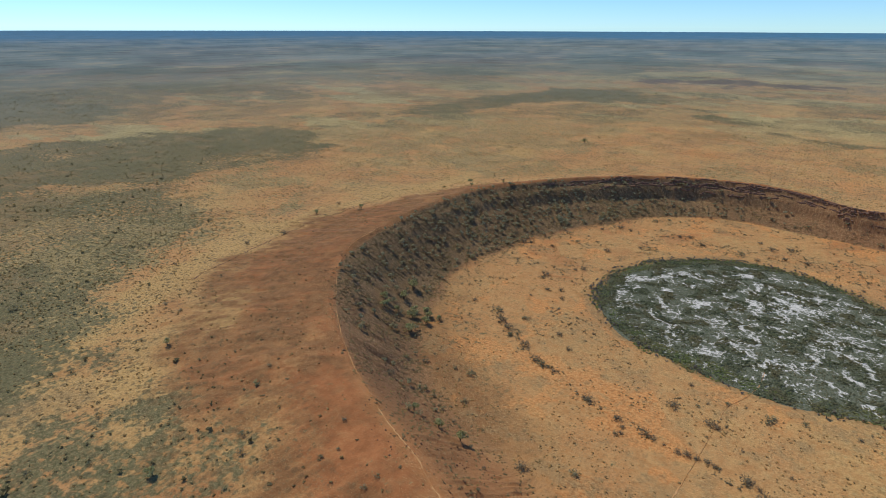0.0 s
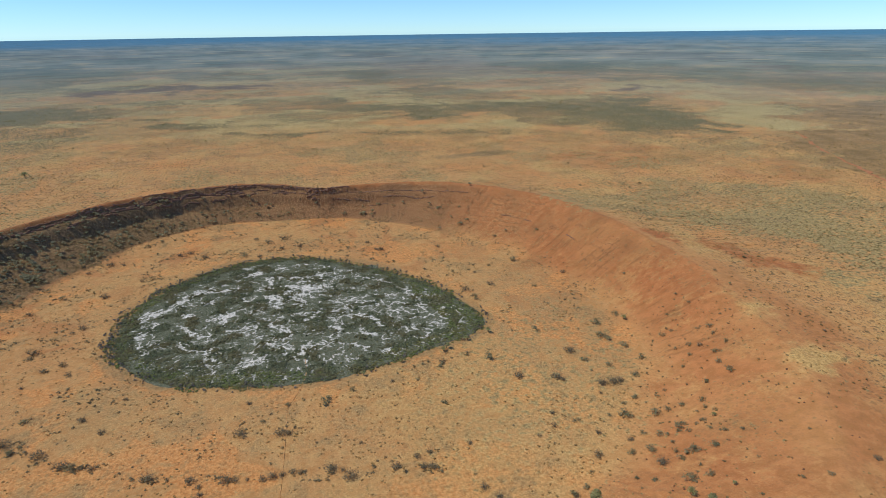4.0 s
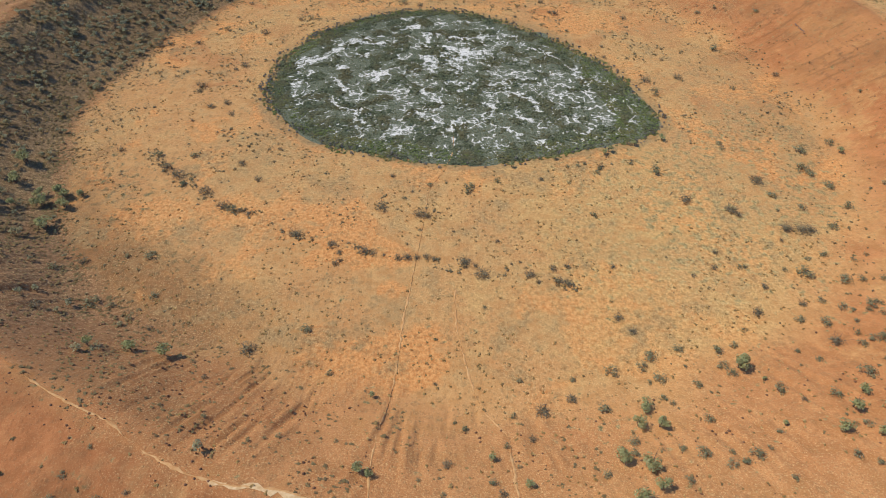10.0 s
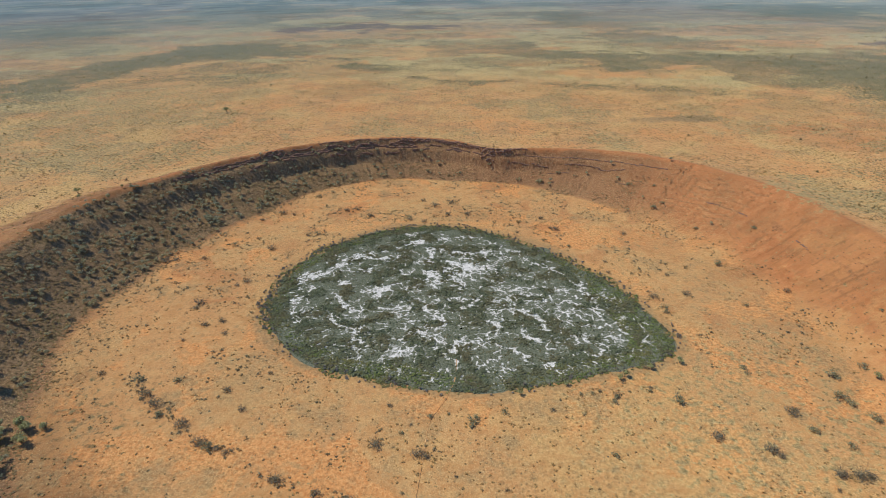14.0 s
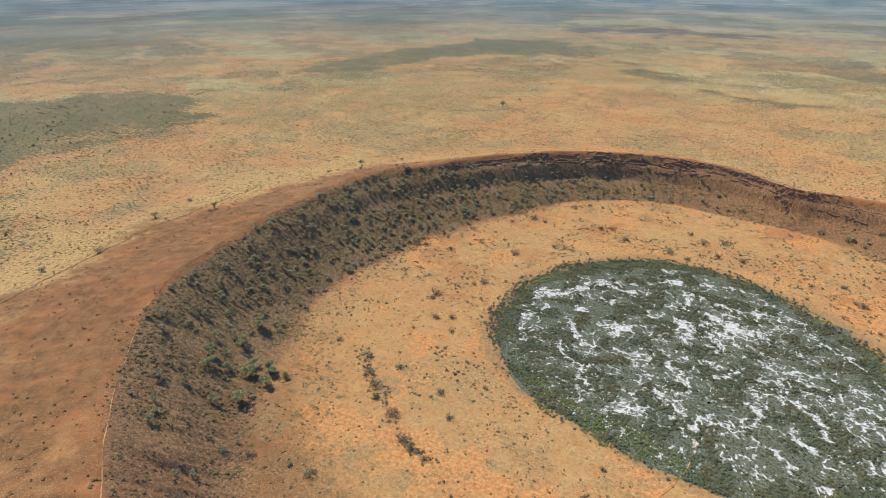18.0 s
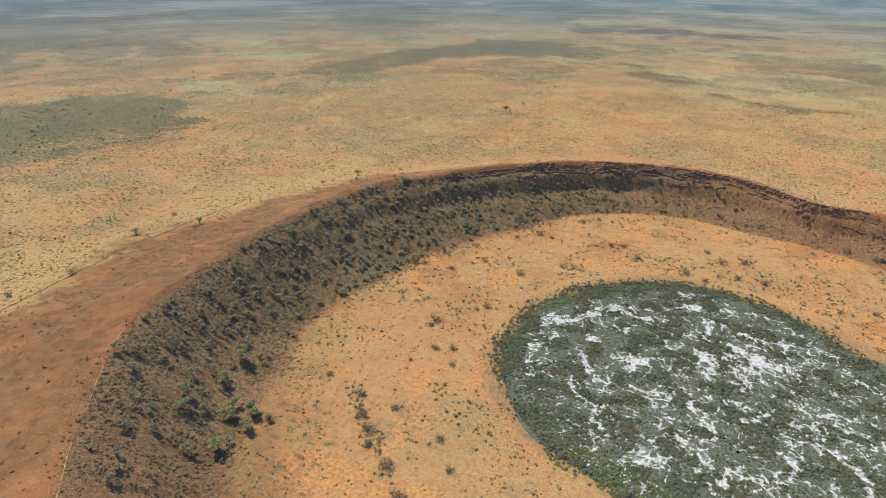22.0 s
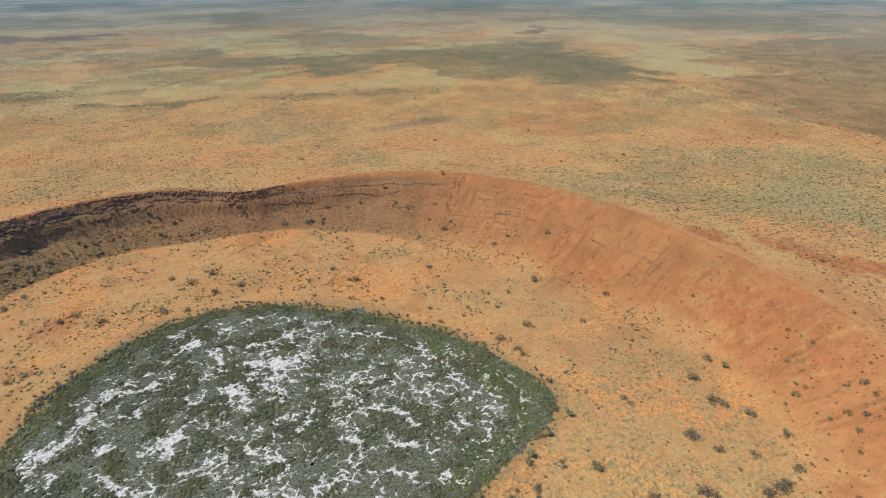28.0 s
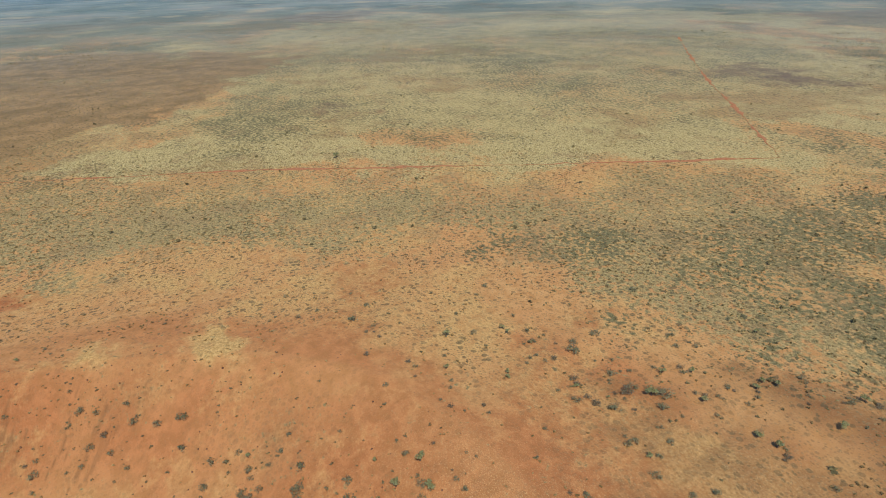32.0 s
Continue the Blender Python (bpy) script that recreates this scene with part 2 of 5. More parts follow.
def ground_material(name, stones):
    """Orange sand under grass, scrub, salt and rock, each by its own field; far off, blue haze mixed into the colour of
    woodland and straw.
    """
    m, nt, b = mat(name, 0.95)
    b.inputs["Diffuse Roughness"].default_value = 0.2
    plan = attr(nt, "plan").outputs["Vector"]
    n0, n1 = noise_tex(nt, plan, 1.3, 4, 0.8), noise_tex(nt, plan, 2.6, 5, 0.7)
    n2, n3, n4 = noise_tex(nt, plan, 11, 6, 0.7), noise_tex(nt, plan, 70, 6, 0.65), noise_tex(nt, plan, 900, 6)
    nm = math_(nt, "MULTIPLY", math_(nt, "ADD", n2, n3), 0.5)
    nb = math_(nt, "ADD", math_(nt, "MULTIPLY", noise_tex(nt, plan, 6.0, 3, 0.6), 0.6), math_(nt, "MULTIPLY", nm, 0.4))
    n5 = noise_tex(nt, plan, 420, 6, 0.65)

    def two(n, a, b_, lo=0.36, hi=0.64):
        return mixc(nt, ramp(nt, n, lo, hi), a, b_)

    def field(name_, n, lo, hi, soft):
        """A cover, with the noise n breaking its edge."""
        v = math_(nt, "ADD", attr(nt, name_).outputs["Fac"], math_(nt, "MULTIPLY", math_(nt, "SUBTRACT", n, 0.5), soft))
        return ramp(nt, v, lo, hi)

    base = two(n2, (0.480, 0.232, 0.078), (0.620, 0.344, 0.130))
    base = mixc(nt, ramp(nt, n3, 0.42, 0.66), base, two(n1, (0.49, 0.228, 0.078), (0.60, 0.305, 0.114)))
    base = mixc(nt, field("amber", n2, 0.05, 0.85, 1.2), base, two(n1, (0.54, 0.215, 0.064), (0.72, 0.345, 0.115)))
    base = mixc(nt, field("red", n2, 0.05, 1.10, 1.3), base, two(n2, (0.350, 0.118, 0.039), (0.515, 0.196, 0.068)))
    base = mixc(nt, field("grass", n2, 0.05, 1.15, 1.6), base, two(n1, (0.44, 0.258, 0.086), (0.66, 0.410, 0.148)))
    base = mixc(nt, field("straw", nb, 0.20, 0.80, 3.0), base, two(n1, (0.34, 0.250, 0.090), (0.62, 0.480, 0.205)))
    base = mixc(nt, field("speck", nb, 0.34, 0.76, 4.2), base, two(n1, (0.250, 0.182, 0.070), (0.46, 0.335, 0.138)))
    base = mixc(nt, field("scrub", nb, 0.34, 0.80, 4.2), base, two(n1, (0.112, 0.102, 0.042), (0.225, 0.192, 0.086)))
    base = mixc(nt, field("brown", nm, 0.12, 0.90, 2.4), base, two(n2, (0.190, 0.084, 0.031), (0.315, 0.142, 0.052)))
    base = mixc(nt, field("fawn", nm, 0.15, 0.90, 2.0), base, two(n3, (0.225, 0.138, 0.052), (0.375, 0.222, 0.086)))
    base = mixc(nt, field("burnt", nm, 0.15, 0.85, 1.6), base, two(n2, (0.105, 0.062, 0.044), (0.190, 0.108, 0.068)))
    base = mixc(nt, field("ash", n2, 0.10, 0.95, 1.4), base, two(n1, (0.240, 0.150, 0.064), (0.41, 0.262, 0.112)))
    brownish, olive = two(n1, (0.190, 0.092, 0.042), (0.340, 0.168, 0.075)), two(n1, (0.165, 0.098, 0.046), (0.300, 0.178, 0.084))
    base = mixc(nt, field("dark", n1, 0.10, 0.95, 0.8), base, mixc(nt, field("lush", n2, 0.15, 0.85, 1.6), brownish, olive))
    base = mixc(nt, field("rock", n2, 0.25, 1.05, 1.5), base, two(n1, (0.235, 0.098, 0.038), (0.40, 0.175, 0.068)))
    base = mixc(nt, field("grey", n1, 0.35, 0.65, 0.4), base, two(noise_tex(nt, plan, 1.6, 5, 0.8), (0.080, 0.092, 0.050), (0.225, 0.218, 0.142), 0.40, 0.62))
    white = two(n1, (0.52, 0.47, 0.385), (0.80, 0.75, 0.655))
    bent = nt.nodes.new("ShaderNodeTexNoise")
    bent.inputs["Scale"].default_value = 1 / 7.0
    nt.links.new(plan, bent.inputs["Vector"])
    shift = nt.nodes.new("ShaderNodeVectorMath")
    shift.operation = "MULTIPLY_ADD"
    nt.links.new(bent.outputs["Color"], shift.inputs[0])
    shift.inputs[1].default_value = (9, 9, 0)
    nt.links.new(plan, shift.inputs[2])
    net = nt.nodes.new("ShaderNodeTexVoronoi")
    net.voronoi_dimensions, net.feature = "2D", "DISTANCE_TO_EDGE"
    net.inputs["Scale"].default_value = 1 / 9.0
    nt.links.new(shift.outputs[0], net.inputs["Vector"])
    veins = math_(nt, "MULTIPLY", ramp(nt, net.outputs["Distance"], 0.05, 0.12, 1.0, 0.0), ramp(nt, attr(nt, "salt").outputs["Fac"], 0.10, 0.26))
    veins = math_(nt, "MULTIPLY", veins, ramp(nt, n2, 0.40, 0.52))
    base = mixc(nt, veins, base, white)
    base = mixc(nt, field("salt", noise_tex(nt, plan, 2.6, 6, 0.85), 0.40, 0.74, 1.9), base, white)
    small, tone = dots(nt, plan, 2.3, 0.32, 0.46)
    large, _ = dots(nt, plan, 6.5, 0.30, 0.40)
    patchy = ramp(nt, n3, 0.36, 0.58, 0.45, 1.0)
    bare = math_(nt, "SUBTRACT", 1.0, math_(nt, "MULTIPLY", attr(nt, "red").outputs["Fac"], 0.55))
    bare = math_(nt, "MULTIPLY", bare, math_(nt, "SUBTRACT", 1.0, attr(nt, "grey").outputs["Fac"]))
    bare = math_(nt, "MULTIPLY", bare, attr(nt, "tufted").outputs["Fac"])
    thick = math_(nt, "MULTIPLY", math_(nt, "MULTIPLY", small, patchy), math_(nt, "MULTIPLY", bare, 0.80))
    base = mixc(nt, thick, base, mixc(nt, tone, (0.125, 0.092, 0.040), (0.30, 0.205, 0.092)))
    wide = math_(nt, "MULTIPLY", math_(nt, "MULTIPLY", large, patchy), math_(nt, "MULTIPLY", bare, 0.72))
    base = mixc(nt, wide, base, (0.095, 0.080, 0.040))
    # distance haze held in the colour: blue-green, bluer at the horizon, streaked by land
    haze_col = mixc(nt, attr(nt, "edge").outputs["Fac"], two(n4, (0.125, 0.198, 0.200), (0.275, 0.325, 0.295)), (0.080, 0.225, 0.330))
    haze_col = mixc(nt, math_(nt, "MULTIPLY", ramp(nt, n5, 0.53, 0.66), math_(nt, "SUBTRACT", 0.6, math_(nt, "MULTIPLY", attr(nt, "edge").outputs["Fac"], 0.5))), haze_col, (0.48, 0.43, 0.30))
    haze_col = mixc(nt, math_(nt, "MULTIPLY", ramp(nt, n5, 0.47, 0.36), 0.5), haze_col, (0.085, 0.130, 0.130))
    base = mixc(nt, attr(nt, "far").outputs["Fac"], base, haze_col)
    if stones:
        # small stones
        stony = attr(nt, "stony").outputs["Fac"]
        nf = noise_tex(nt, plan, 0.8, 3, 0.9)
        spots = math_(nt, "MULTIPLY", ramp(nt, nf, 0.36, 0.46, 1.0, 0.0), math_(nt, "MULTIPLY", stony, ramp(nt, n2, 0.35, 0.6, 0.45, 1.0)))
        base = mixc(nt, spots, base, mixc(nt, 0.55, base, (0.13, 0.074, 0.028)))
        glint = math_(nt, "MULTIPLY", ramp(nt, noise_tex(nt, plan, 0.9, 4, 0.9), 0.50, 0.64), math_(nt, "MULTIPLY", stony, ramp(nt, n1, 0.36, 0.62, 0.25, 1.0)))
        base = mixc(nt, glint, base, mixc(nt, 0.60, base, (0.80, 0.53, 0.23)))
    nt.links.new(base, b.inputs["Base Color"])
    bump = node(nt, "ShaderNodeBump", Strength=0.35, Distance=0.5)
    nt.links.new(math_(nt, "ADD", n1, small), bump.inputs["Height"])
    nt.links.new(bump.outputs[0], b.inputs["Normal"])
    return m


def leafy(nt, b, colour):
    """Thin leaves: some of the light comes through from behind."""
    tr = nt.nodes.new("ShaderNodeBsdfTranslucent")
    mx = nt.nodes.new("ShaderNodeMixShader")
    mx.inputs[0].default_value = 0.40
    nt.links.new(colour, b.inputs["Base Color"])
    nt.links.new(colour, tr.inputs["Color"])
    nt.links.new(b.outputs[0], mx.inputs[1])
    nt.links.new(tr.outputs[0], mx.inputs[2])
    nt.links.new(mx.outputs[0], nt.nodes["Material Output"].inputs["Surface"])


def leaf_material(name, dark, light, olive):
    m, nt, b = mat(name, 0.75)
    g = nt.nodes.new("ShaderNodeNewGeometry").outputs["Random Per Island"]
    o = nt.nodes.new("ShaderNodeObjectInfo").outputs["Random"]
    c = mixc(nt, g, dark, light)
    c = mixc(nt, math_(nt, "MULTIPLY", o, 0.6), c, olive)
    leafy(nt, b, c)
    return m


def stuff_material(name, a, b_, c_, size=40):
    m, nt, b = mat(name, 0.85)
    g = nt.nodes.new("ShaderNodeNewGeometry")
    t = nt.nodes.new("ShaderNodeTexCoord").outputs["Object"]
    c = mixc(nt, g.outputs["Random Per Island"], a, b_)
    c = mixc(nt, ramp(nt, noise_tex(nt, t, size, 3), 0.4, 0.62), c, c_)
    leafy(nt, b, c)
    return m


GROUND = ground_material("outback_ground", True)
HAZY_LAND = ground_material("hazy_land", False)
LEAF = leaf_material("shrub_leaves", (0.170, 0.168, 0.084), (0.350, 0.335, 0.185), (0.32, 0.28, 0.15))
LEAF_GREEN = leaf_material("tree_leaves", (0.235, 0.245, 0.095), (0.450, 0.440, 0.200), (0.42, 0.375, 0.170))
BARK, _nt, _b = mat("bark", 0.9)
_b.inputs["Base Color"].default_value = (0.16, 0.12, 0.085, 1)
LEAF_GREY = leaf_material("dry_leaves", (0.165, 0.140, 0.082), (0.330, 0.280, 0.170), (0.28, 0.225, 0.13))
M_DEAD = stuff_material("dead_twigs", (0.170, 0.150, 0.115), (0.36, 0.320, 0.255), (0.25, 0.215, 0.160))
M_DRY = stuff_material("dry_bushes", (0.190, 0.155, 0.080), (0.390, 0.320, 0.175), (0.28, 0.225, 0.115))
M_WALLTREE = stuff_material("wattle_leaves", (0.215, 0.200, 0.112), (0.450, 0.420, 0.245), (0.38, 0.330, 0.175), 25)
M_TUSSOCK = stuff_material("dry_spinifex", (0.260, 0.165, 0.060), (0.620, 0.420, 0.175), (0.42, 0.275, 0.105))
M_OUTER = stuff_material("outer_spinifex", (0.215, 0.148, 0.058), (0.440, 0.300, 0.120), (0.30, 0.205, 0.080), 120)
M_KHAKI = stuff_material("khaki_spinifex", (0.190, 0.165, 0.070), (0.560, 0.460, 0.215), (0.27, 0.225, 0.10), 30)
M_WALL = stuff_material("wall_scrub", (0.170, 0.115, 0.052), (0.355, 0.250, 0.118), (0.28, 0.205, 0.092), 25)
M_PAN = stuff_material("pan_shrubs", (0.118, 0.137, 0.072), (0.275, 0.290, 0.165), (0.230, 0.205, 0.105), 26)
M_FRINGE = stuff_material("fringe_trees", (0.135, 0.175, 0.052), (0.330, 0.365, 0.130), (0.275, 0.250, 0.100), 22)
M_PLAIN = stuff_material("plain_scrub", (0.155, 0.132, 0.056), (0.360, 0.290, 0.130), (0.26, 0.205, 0.088), 200)


def rock_material():
    m, nt, b = mat("weathered_quartzite", 0.9)
    t = nt.nodes.new("ShaderNodeTexCoord").outputs["Generated"]
    o = nt.nodes.new("ShaderNodeObjectInfo").outputs["Random"]
    n = noise_tex(nt, t, 0.22, 5)
    c = mixc(nt, ramp(nt, n, 0.35, 0.65), (0.175, 0.098, 0.062), (0.35, 0.185, 0.108))
    c = mixc(nt, math_(nt, "MULTIPLY", o, 0.5), c, (0.15, 0.10, 0.075))
    nt.links.new(c, b.inputs["Base Color"])
    bump = node(nt, "ShaderNodeBump", Strength=0.6, Distance=0.3)
    nt.links.new(n, bump.inputs["Height"])
    nt.links.new(bump.outputs[0], b.inputs["Normal"])
    return m


ROCK = rock_material()


# ---- ground ----
def seg_dist(x, y, pts):
    """Distance to a broken line."""
    best = np.full(np.shape(x), 1e9)
    for (ax, ay), (bx, by) in zip(pts[:-1], pts[1:]):
        t = np.clip(((x - ax) * (bx - ax) + (y - ay) * (by - ay)) / ((bx - ax) ** 2 + (by - ay) ** 2), 0, 1)
        best = np.minimum(best, np.hypot(x - ax - t * (bx - ax), y - ay - t * (by - ay)))
    return best


def blob(x, y, cx, cy, rx, ry, turn=0.0, edge=0.35):
    """A soft patch with a ragged, bent outline, 0 to 1."""
    c, s = math.cos(radians(turn)), math.sin(radians(turn))
    m = min(rx, ry)
    out = np.zeros(np.shape(x))
    near = np.hypot(x - cx, y - cy) < 1.5 * max(rx, ry) + m
    x, y = x[near], y[near]
    wx, wy = fbm(x, y, 0.9 * m, 3, 31) - 0.5, fbm(x, y, 0.9 * m, 3, 37) - 0.5
    fx, fy = fbm(x, y, 0.22 * m, 4, 33, 0.65) - 0.5, fbm(x, y, 0.22 * m, 4, 35, 0.65) - 0.5
    dx, dy = x - cx + m * (1.1 * wx + 0.55 * fx), y - cy + m * (1.1 * wy + 0.55 * fy)
    d = np.hypot((c * dx + s * dy) / rx, (-s * dx + c * dy) / ry)
    out[near] = smooth(1 + edge, 1 - edge, d)
    return out


# washed salt channels and bare patches of the pan
CHANNELS = [[(-6, 175), (15, 167), (30, 171)], [(16, 169), (7, 135), (1, 103), (1, 83)], [(-32, 185), (-31, 148)], [(-11, 152), (8, 134), (32, 135)], [(-39, 127), (-15, 126), (1, 103)], [(-46, 110), (-24, 102), (-1, 95)], [(-26, 99), (-23, 80), (-26, 66), (-32, 55), (-47, 51)], [(-26, 66), (-16, 72), (3, 70), (19, 69)], [(-32, 55), (-21, 38), (-14, 33), (-26, 12), (-14, -1)], [(-19, 137), (1, 121), (20, 105)], [(19, 69), (11, 55), (0, 52)], [(25, 90), (46, 81), (62, 88), (75, 89)], [(39, 58), (58, 48), (68, 36), (77, 16)]]
CHANNELS += [[(31, 32), (35, 22), (26, 2)], [(57, 22), (54, 8), (65, -2), (77, -12)], [(-107, 163), (-80, 158), (-60, 160)], [(-62, 141), (-58, 118), (-41, 113)], [(-127, 90), (-117, 71), (-108, 56), (-97, 51)], [(-124, 50), (-112, 31), (-97, 22)], [(-60, -10), (-42, -10), (-39, -27)], [(-94, 27), (-86, 30), (-81, 21)], [(-73, 51), (-61, 52), (-52, 58)], [(-8, -24), (-8, -36)], [(31, -5), (45, -23), (59, -30)], [(107, 69), (113, 56)], [(-159, 107), (-165, 126)]]
SHORE_BELTS = [[(-153, 41), (-161, 62), (-162, 78), (-151, 86), (-147, 98)], [(-163, 108), (-157, 124), (-142, 127), (-134, 140), (-120, 149), (-109, 168), (-89, 172), (-71, 183), (-52, 194), (-31, 200), (-6, 214), (12, 214), (33, 204)], [(50, 185), (66, 166), (81, 142), (98, 129), (103, 115), (123, 89), (139, 68), (147, 51), (144, 32), (143, 21)]]
SALT_PATCHES = [(10, 142, 13, 28), (-30, 117, 16, 21), (2, 96, 5, 20), (-81, 88, 20, 13), (-97, 134, 8, 11), (-117, 105, 5, 5), (-156, 121, 6, 10), (-156, 58, 4, 18), (-147, 37, 5, 8), (-4, -6, 10, 16), (100, 3, 10, 13), (130, 50, 6, 10), (33, 25, 5, 9), (-108, 60, 8, 6), (-51, -15, 11, 7), (-6, 147, 5, 14), (70, 88, 4, 6), (73, 24, 6, 7), (79, -41, 13, 9), (-47, 199, 11, 7)]
SALT_PATCHES += [(-30, 166, 4, 17), (-67, 50, 4, 5), (142, 32, 4, 8), (104, 119, 7, 7), (64, 72, 5, 6), (29, 137, 6, 9)]


def salt_field(x, y, rim, th):
    """White crust: a broken belt near the shore, washed channels, bare patches, and a fine net between the shrubs."""
    out = np.zeros(np.shape(x))
    pan = rim < 1.0
    x, y, rim = x[pan], y[pan], rim[pan]
    n9, n4, n60 = fbm(x, y, 9, 4, 57, 0.6), fbm(x, y, 4.5, 4, 59, 0.65), fbm(x, y, 55, 4, 53)
    wx, wy = 20 * (fbm(x, y, 15, 5, 81, 0.62) - 0.5), 20 * (fbm(x, y, 15, 5, 83, 0.62) - 0.5)
    v = 0.06 + 0.24 * smooth(0.35, 0.65, n60) + 0.55 * (n9 - 0.5) + 0.40 * (n4 - 0.5)
    lace = 1 - np.abs(2 * fbm(x + 0.6 * wx, y + 0.6 * wy, 15, 3, 55, 0.6) - 1)
    v = np.maximum(v, smooth(0.88, 0.985, lace) * (0.36 + 0.30 * smooth(0.40, 0.60, n60)))
    lace = 1 - np.abs(2 * fbm(x + 0.4 * wx, y + 0.4 * wy, 7, 3, 65, 0.6) - 1)
    v = np.maximum(v, smooth(0.86, 0.98, lace) * (0.22 + 0.36 * smooth(0.42, 0.62, fbm(x, y, 38, 3, 67))))
    for pts in CHANNELS:
        v = np.maximum(v, smooth(4.4, 0.3, seg_dist(x + 0.8 * wx, y + 0.8 * wy, pts)) * 0.68)
    for pts in SHORE_BELTS:
        d = seg_dist(x + 0.8 * wx, y + 0.8 * wy, pts)
        v = np.maximum(v, smooth(5.0, 0.5, d + 14 * (n4 - 0.5)) * 0.68 * smooth(0.24, 0.46, 0.6 * n9 + 0.4 * n60))
    ux, uy = 13 * (fbm(x, y, 6.5, 4, 87, 0.6) - 0.5), 13 * (fbm(x, y, 6.5, 4, 89, 0.6) - 0.5)
    for cx, cy, rx, ry in SALT_PATCHES:
        d = np.hypot((x + 0.6 * wx + ux - cx) / (0.9 * rx + 1), (y + 0.6 * wy + uy - cy) / (0.9 * ry + 1))
        v = np.maximum(v, 0.80 * smooth(1.55, 0.35, d) - 0.40 * smooth(0.49, 0.56, fbm(x, y, 10, 4, 143, 0.6)))
    # shrub islands stand in the crust
    v = v - 0.30 * smooth(0.52, 0.60, fbm(x, y, 7, 4, 85, 0.6))
    out[pan] = np.clip(v, 0, 1) * smooth(0.95, 0.88, rim)
    return out


# covers inside the crater: field, strength, place, half axes, turn
PATCHES = [("ash", 0.35, -1, 290, 60, 26, 0), ("speck", 0.5, 220, -90, 80, 115, 20), ("straw", 0.25, 165, -130, 90, 80, 0),
           ("scrub", 0.35, -270, -150, 60, 110, 30), ("ash", 0.4, -170, -40, 50, 40, 0), ("ash", 0.2, 225, 25, 80, 120, 0),
           # ash at (265, -10) darkens the eastern floor for lens falloff and backscatter
           ("ash", 0.4, 265, -10, 55, 110, 5), ("grass", 0.6, 140, -140, 130, 110, 0)]
AREAS = []


def area(field, power, edge, corners):
    """A cover of the outer land inside a polygon with a ragged edge of that width."""
    AREAS.append((field, power, edge, corners))


def inside_area(x, y, edge, corners, seed):
    """About 1 inside the polygon, 0 outside: a boundary that frays into patches, and mottled within."""
    c = np.array(corners, float)
    edge = 1.5 * edge
    lo, hi = c.min(0) - 3 * edge, c.max(0) + 3 * edge
    out = np.zeros(np.shape(x))
    near = (x > lo[0]) & (x < hi[0]) & (y > lo[1]) & (y < hi[1])
    if not near.any():
        return out
    x, y = x[near], y[near]
    odd = np.zeros(len(x), bool)
    for (ax, ay), (bx, by) in zip(c, np.roll(c, -1, 0)):
        if ay != by:
            odd ^= ((ay > y) != (by > y)) & (x < ax + (y - ay) * (bx - ax) / (by - ay))
    d = seg_dist(x, y, list(corners) + [corners[0]])
    v = np.where(odd, d, -d) / (2.0 * edge) + 2.9 * (fbm(x, y, 2.2 * edge, 5, seed, 0.62) - 0.5)
    v = smooth(-0.50, 0.78, v)
    within = fbm(x, y, 60 + 3 * edge, 5, seed + 3, 0.62)
    out[near] = v * np.clip(1.0 + 1.5 * (within - 0.5), 0.45, 1.35)
    return out


# wooded plain west
area("scrub", 0.99, 30, [(-1593, -103), (-1544, 5), (-1529, 155), (-1446, 279), (-1406, 414), (-1434, 488), (-1338, 527), (-1290, 607), (-1066, 513), (-906, 422), (-873, 224), (-949, 89), (-935, 2), (-983, -95), (-1073, -180), (-1131, -248)])
area("speck", 0.95, 25, [(-1171, -236), (-1099, -170), (-953, 13), (-804, -14), (-685, -72), (-666, -153), (-600, -237), (-561, -294), (-528, -351), (-520, -397), (-528, -438)])
area("scrub", 0.72, 30, [(-1171, -236), (-1099, -170), (-953, 13), (-804, -14), (-686, -73), (-681, -151), (-707, -202), (-807, -220), (-677, -303), (-565, -323), (-549, -385), (-556, -429)])
area("ash", 0.6, 12, [(-498, -427), (-459, -391), (-456, -354), (-461, -313), (-456, -284), (-442, -314), (-432, -354), (-399, -384), (-387, -405), (-431, -450)])
area("scrub", 0.56, 14, [(-428, -452), (-396, -386), (-412, -352), (-408, -316), (-358, -340), (-340, -365), (-307, -330), (-270, -342), (-238, -348), (-224, -379), (-326, -487)])
area("scrub", 0.90, 60, [(-1798, -38), (-1741, 82), (-1769, 258), (-1818, 502), (-2164, 715), (-2366, 922), (-2312, 1255), (-2601, 1493), (-2885, 1206), (-4011, 776), (-4321, 529)])
area("straw", 0.8, 60, [(-3781, 1114), (-3773, 1486), (-3795, 1898), (-3578, 1773), (-3537, 1373), (-3538, 1051)])
area("straw", 0.7, 80, [(-4235, 2128), (-4558, 2609), (-4282, 2599), (-3958, 2085)])
area("scrub", 0.85, 90, [(-1900, 0), (-1900, 620), (-2500, 1050), (-3000, 1700), (-5000, 3400), (-9000, 4200), (-9000, -2500), (-3600, -1300)])
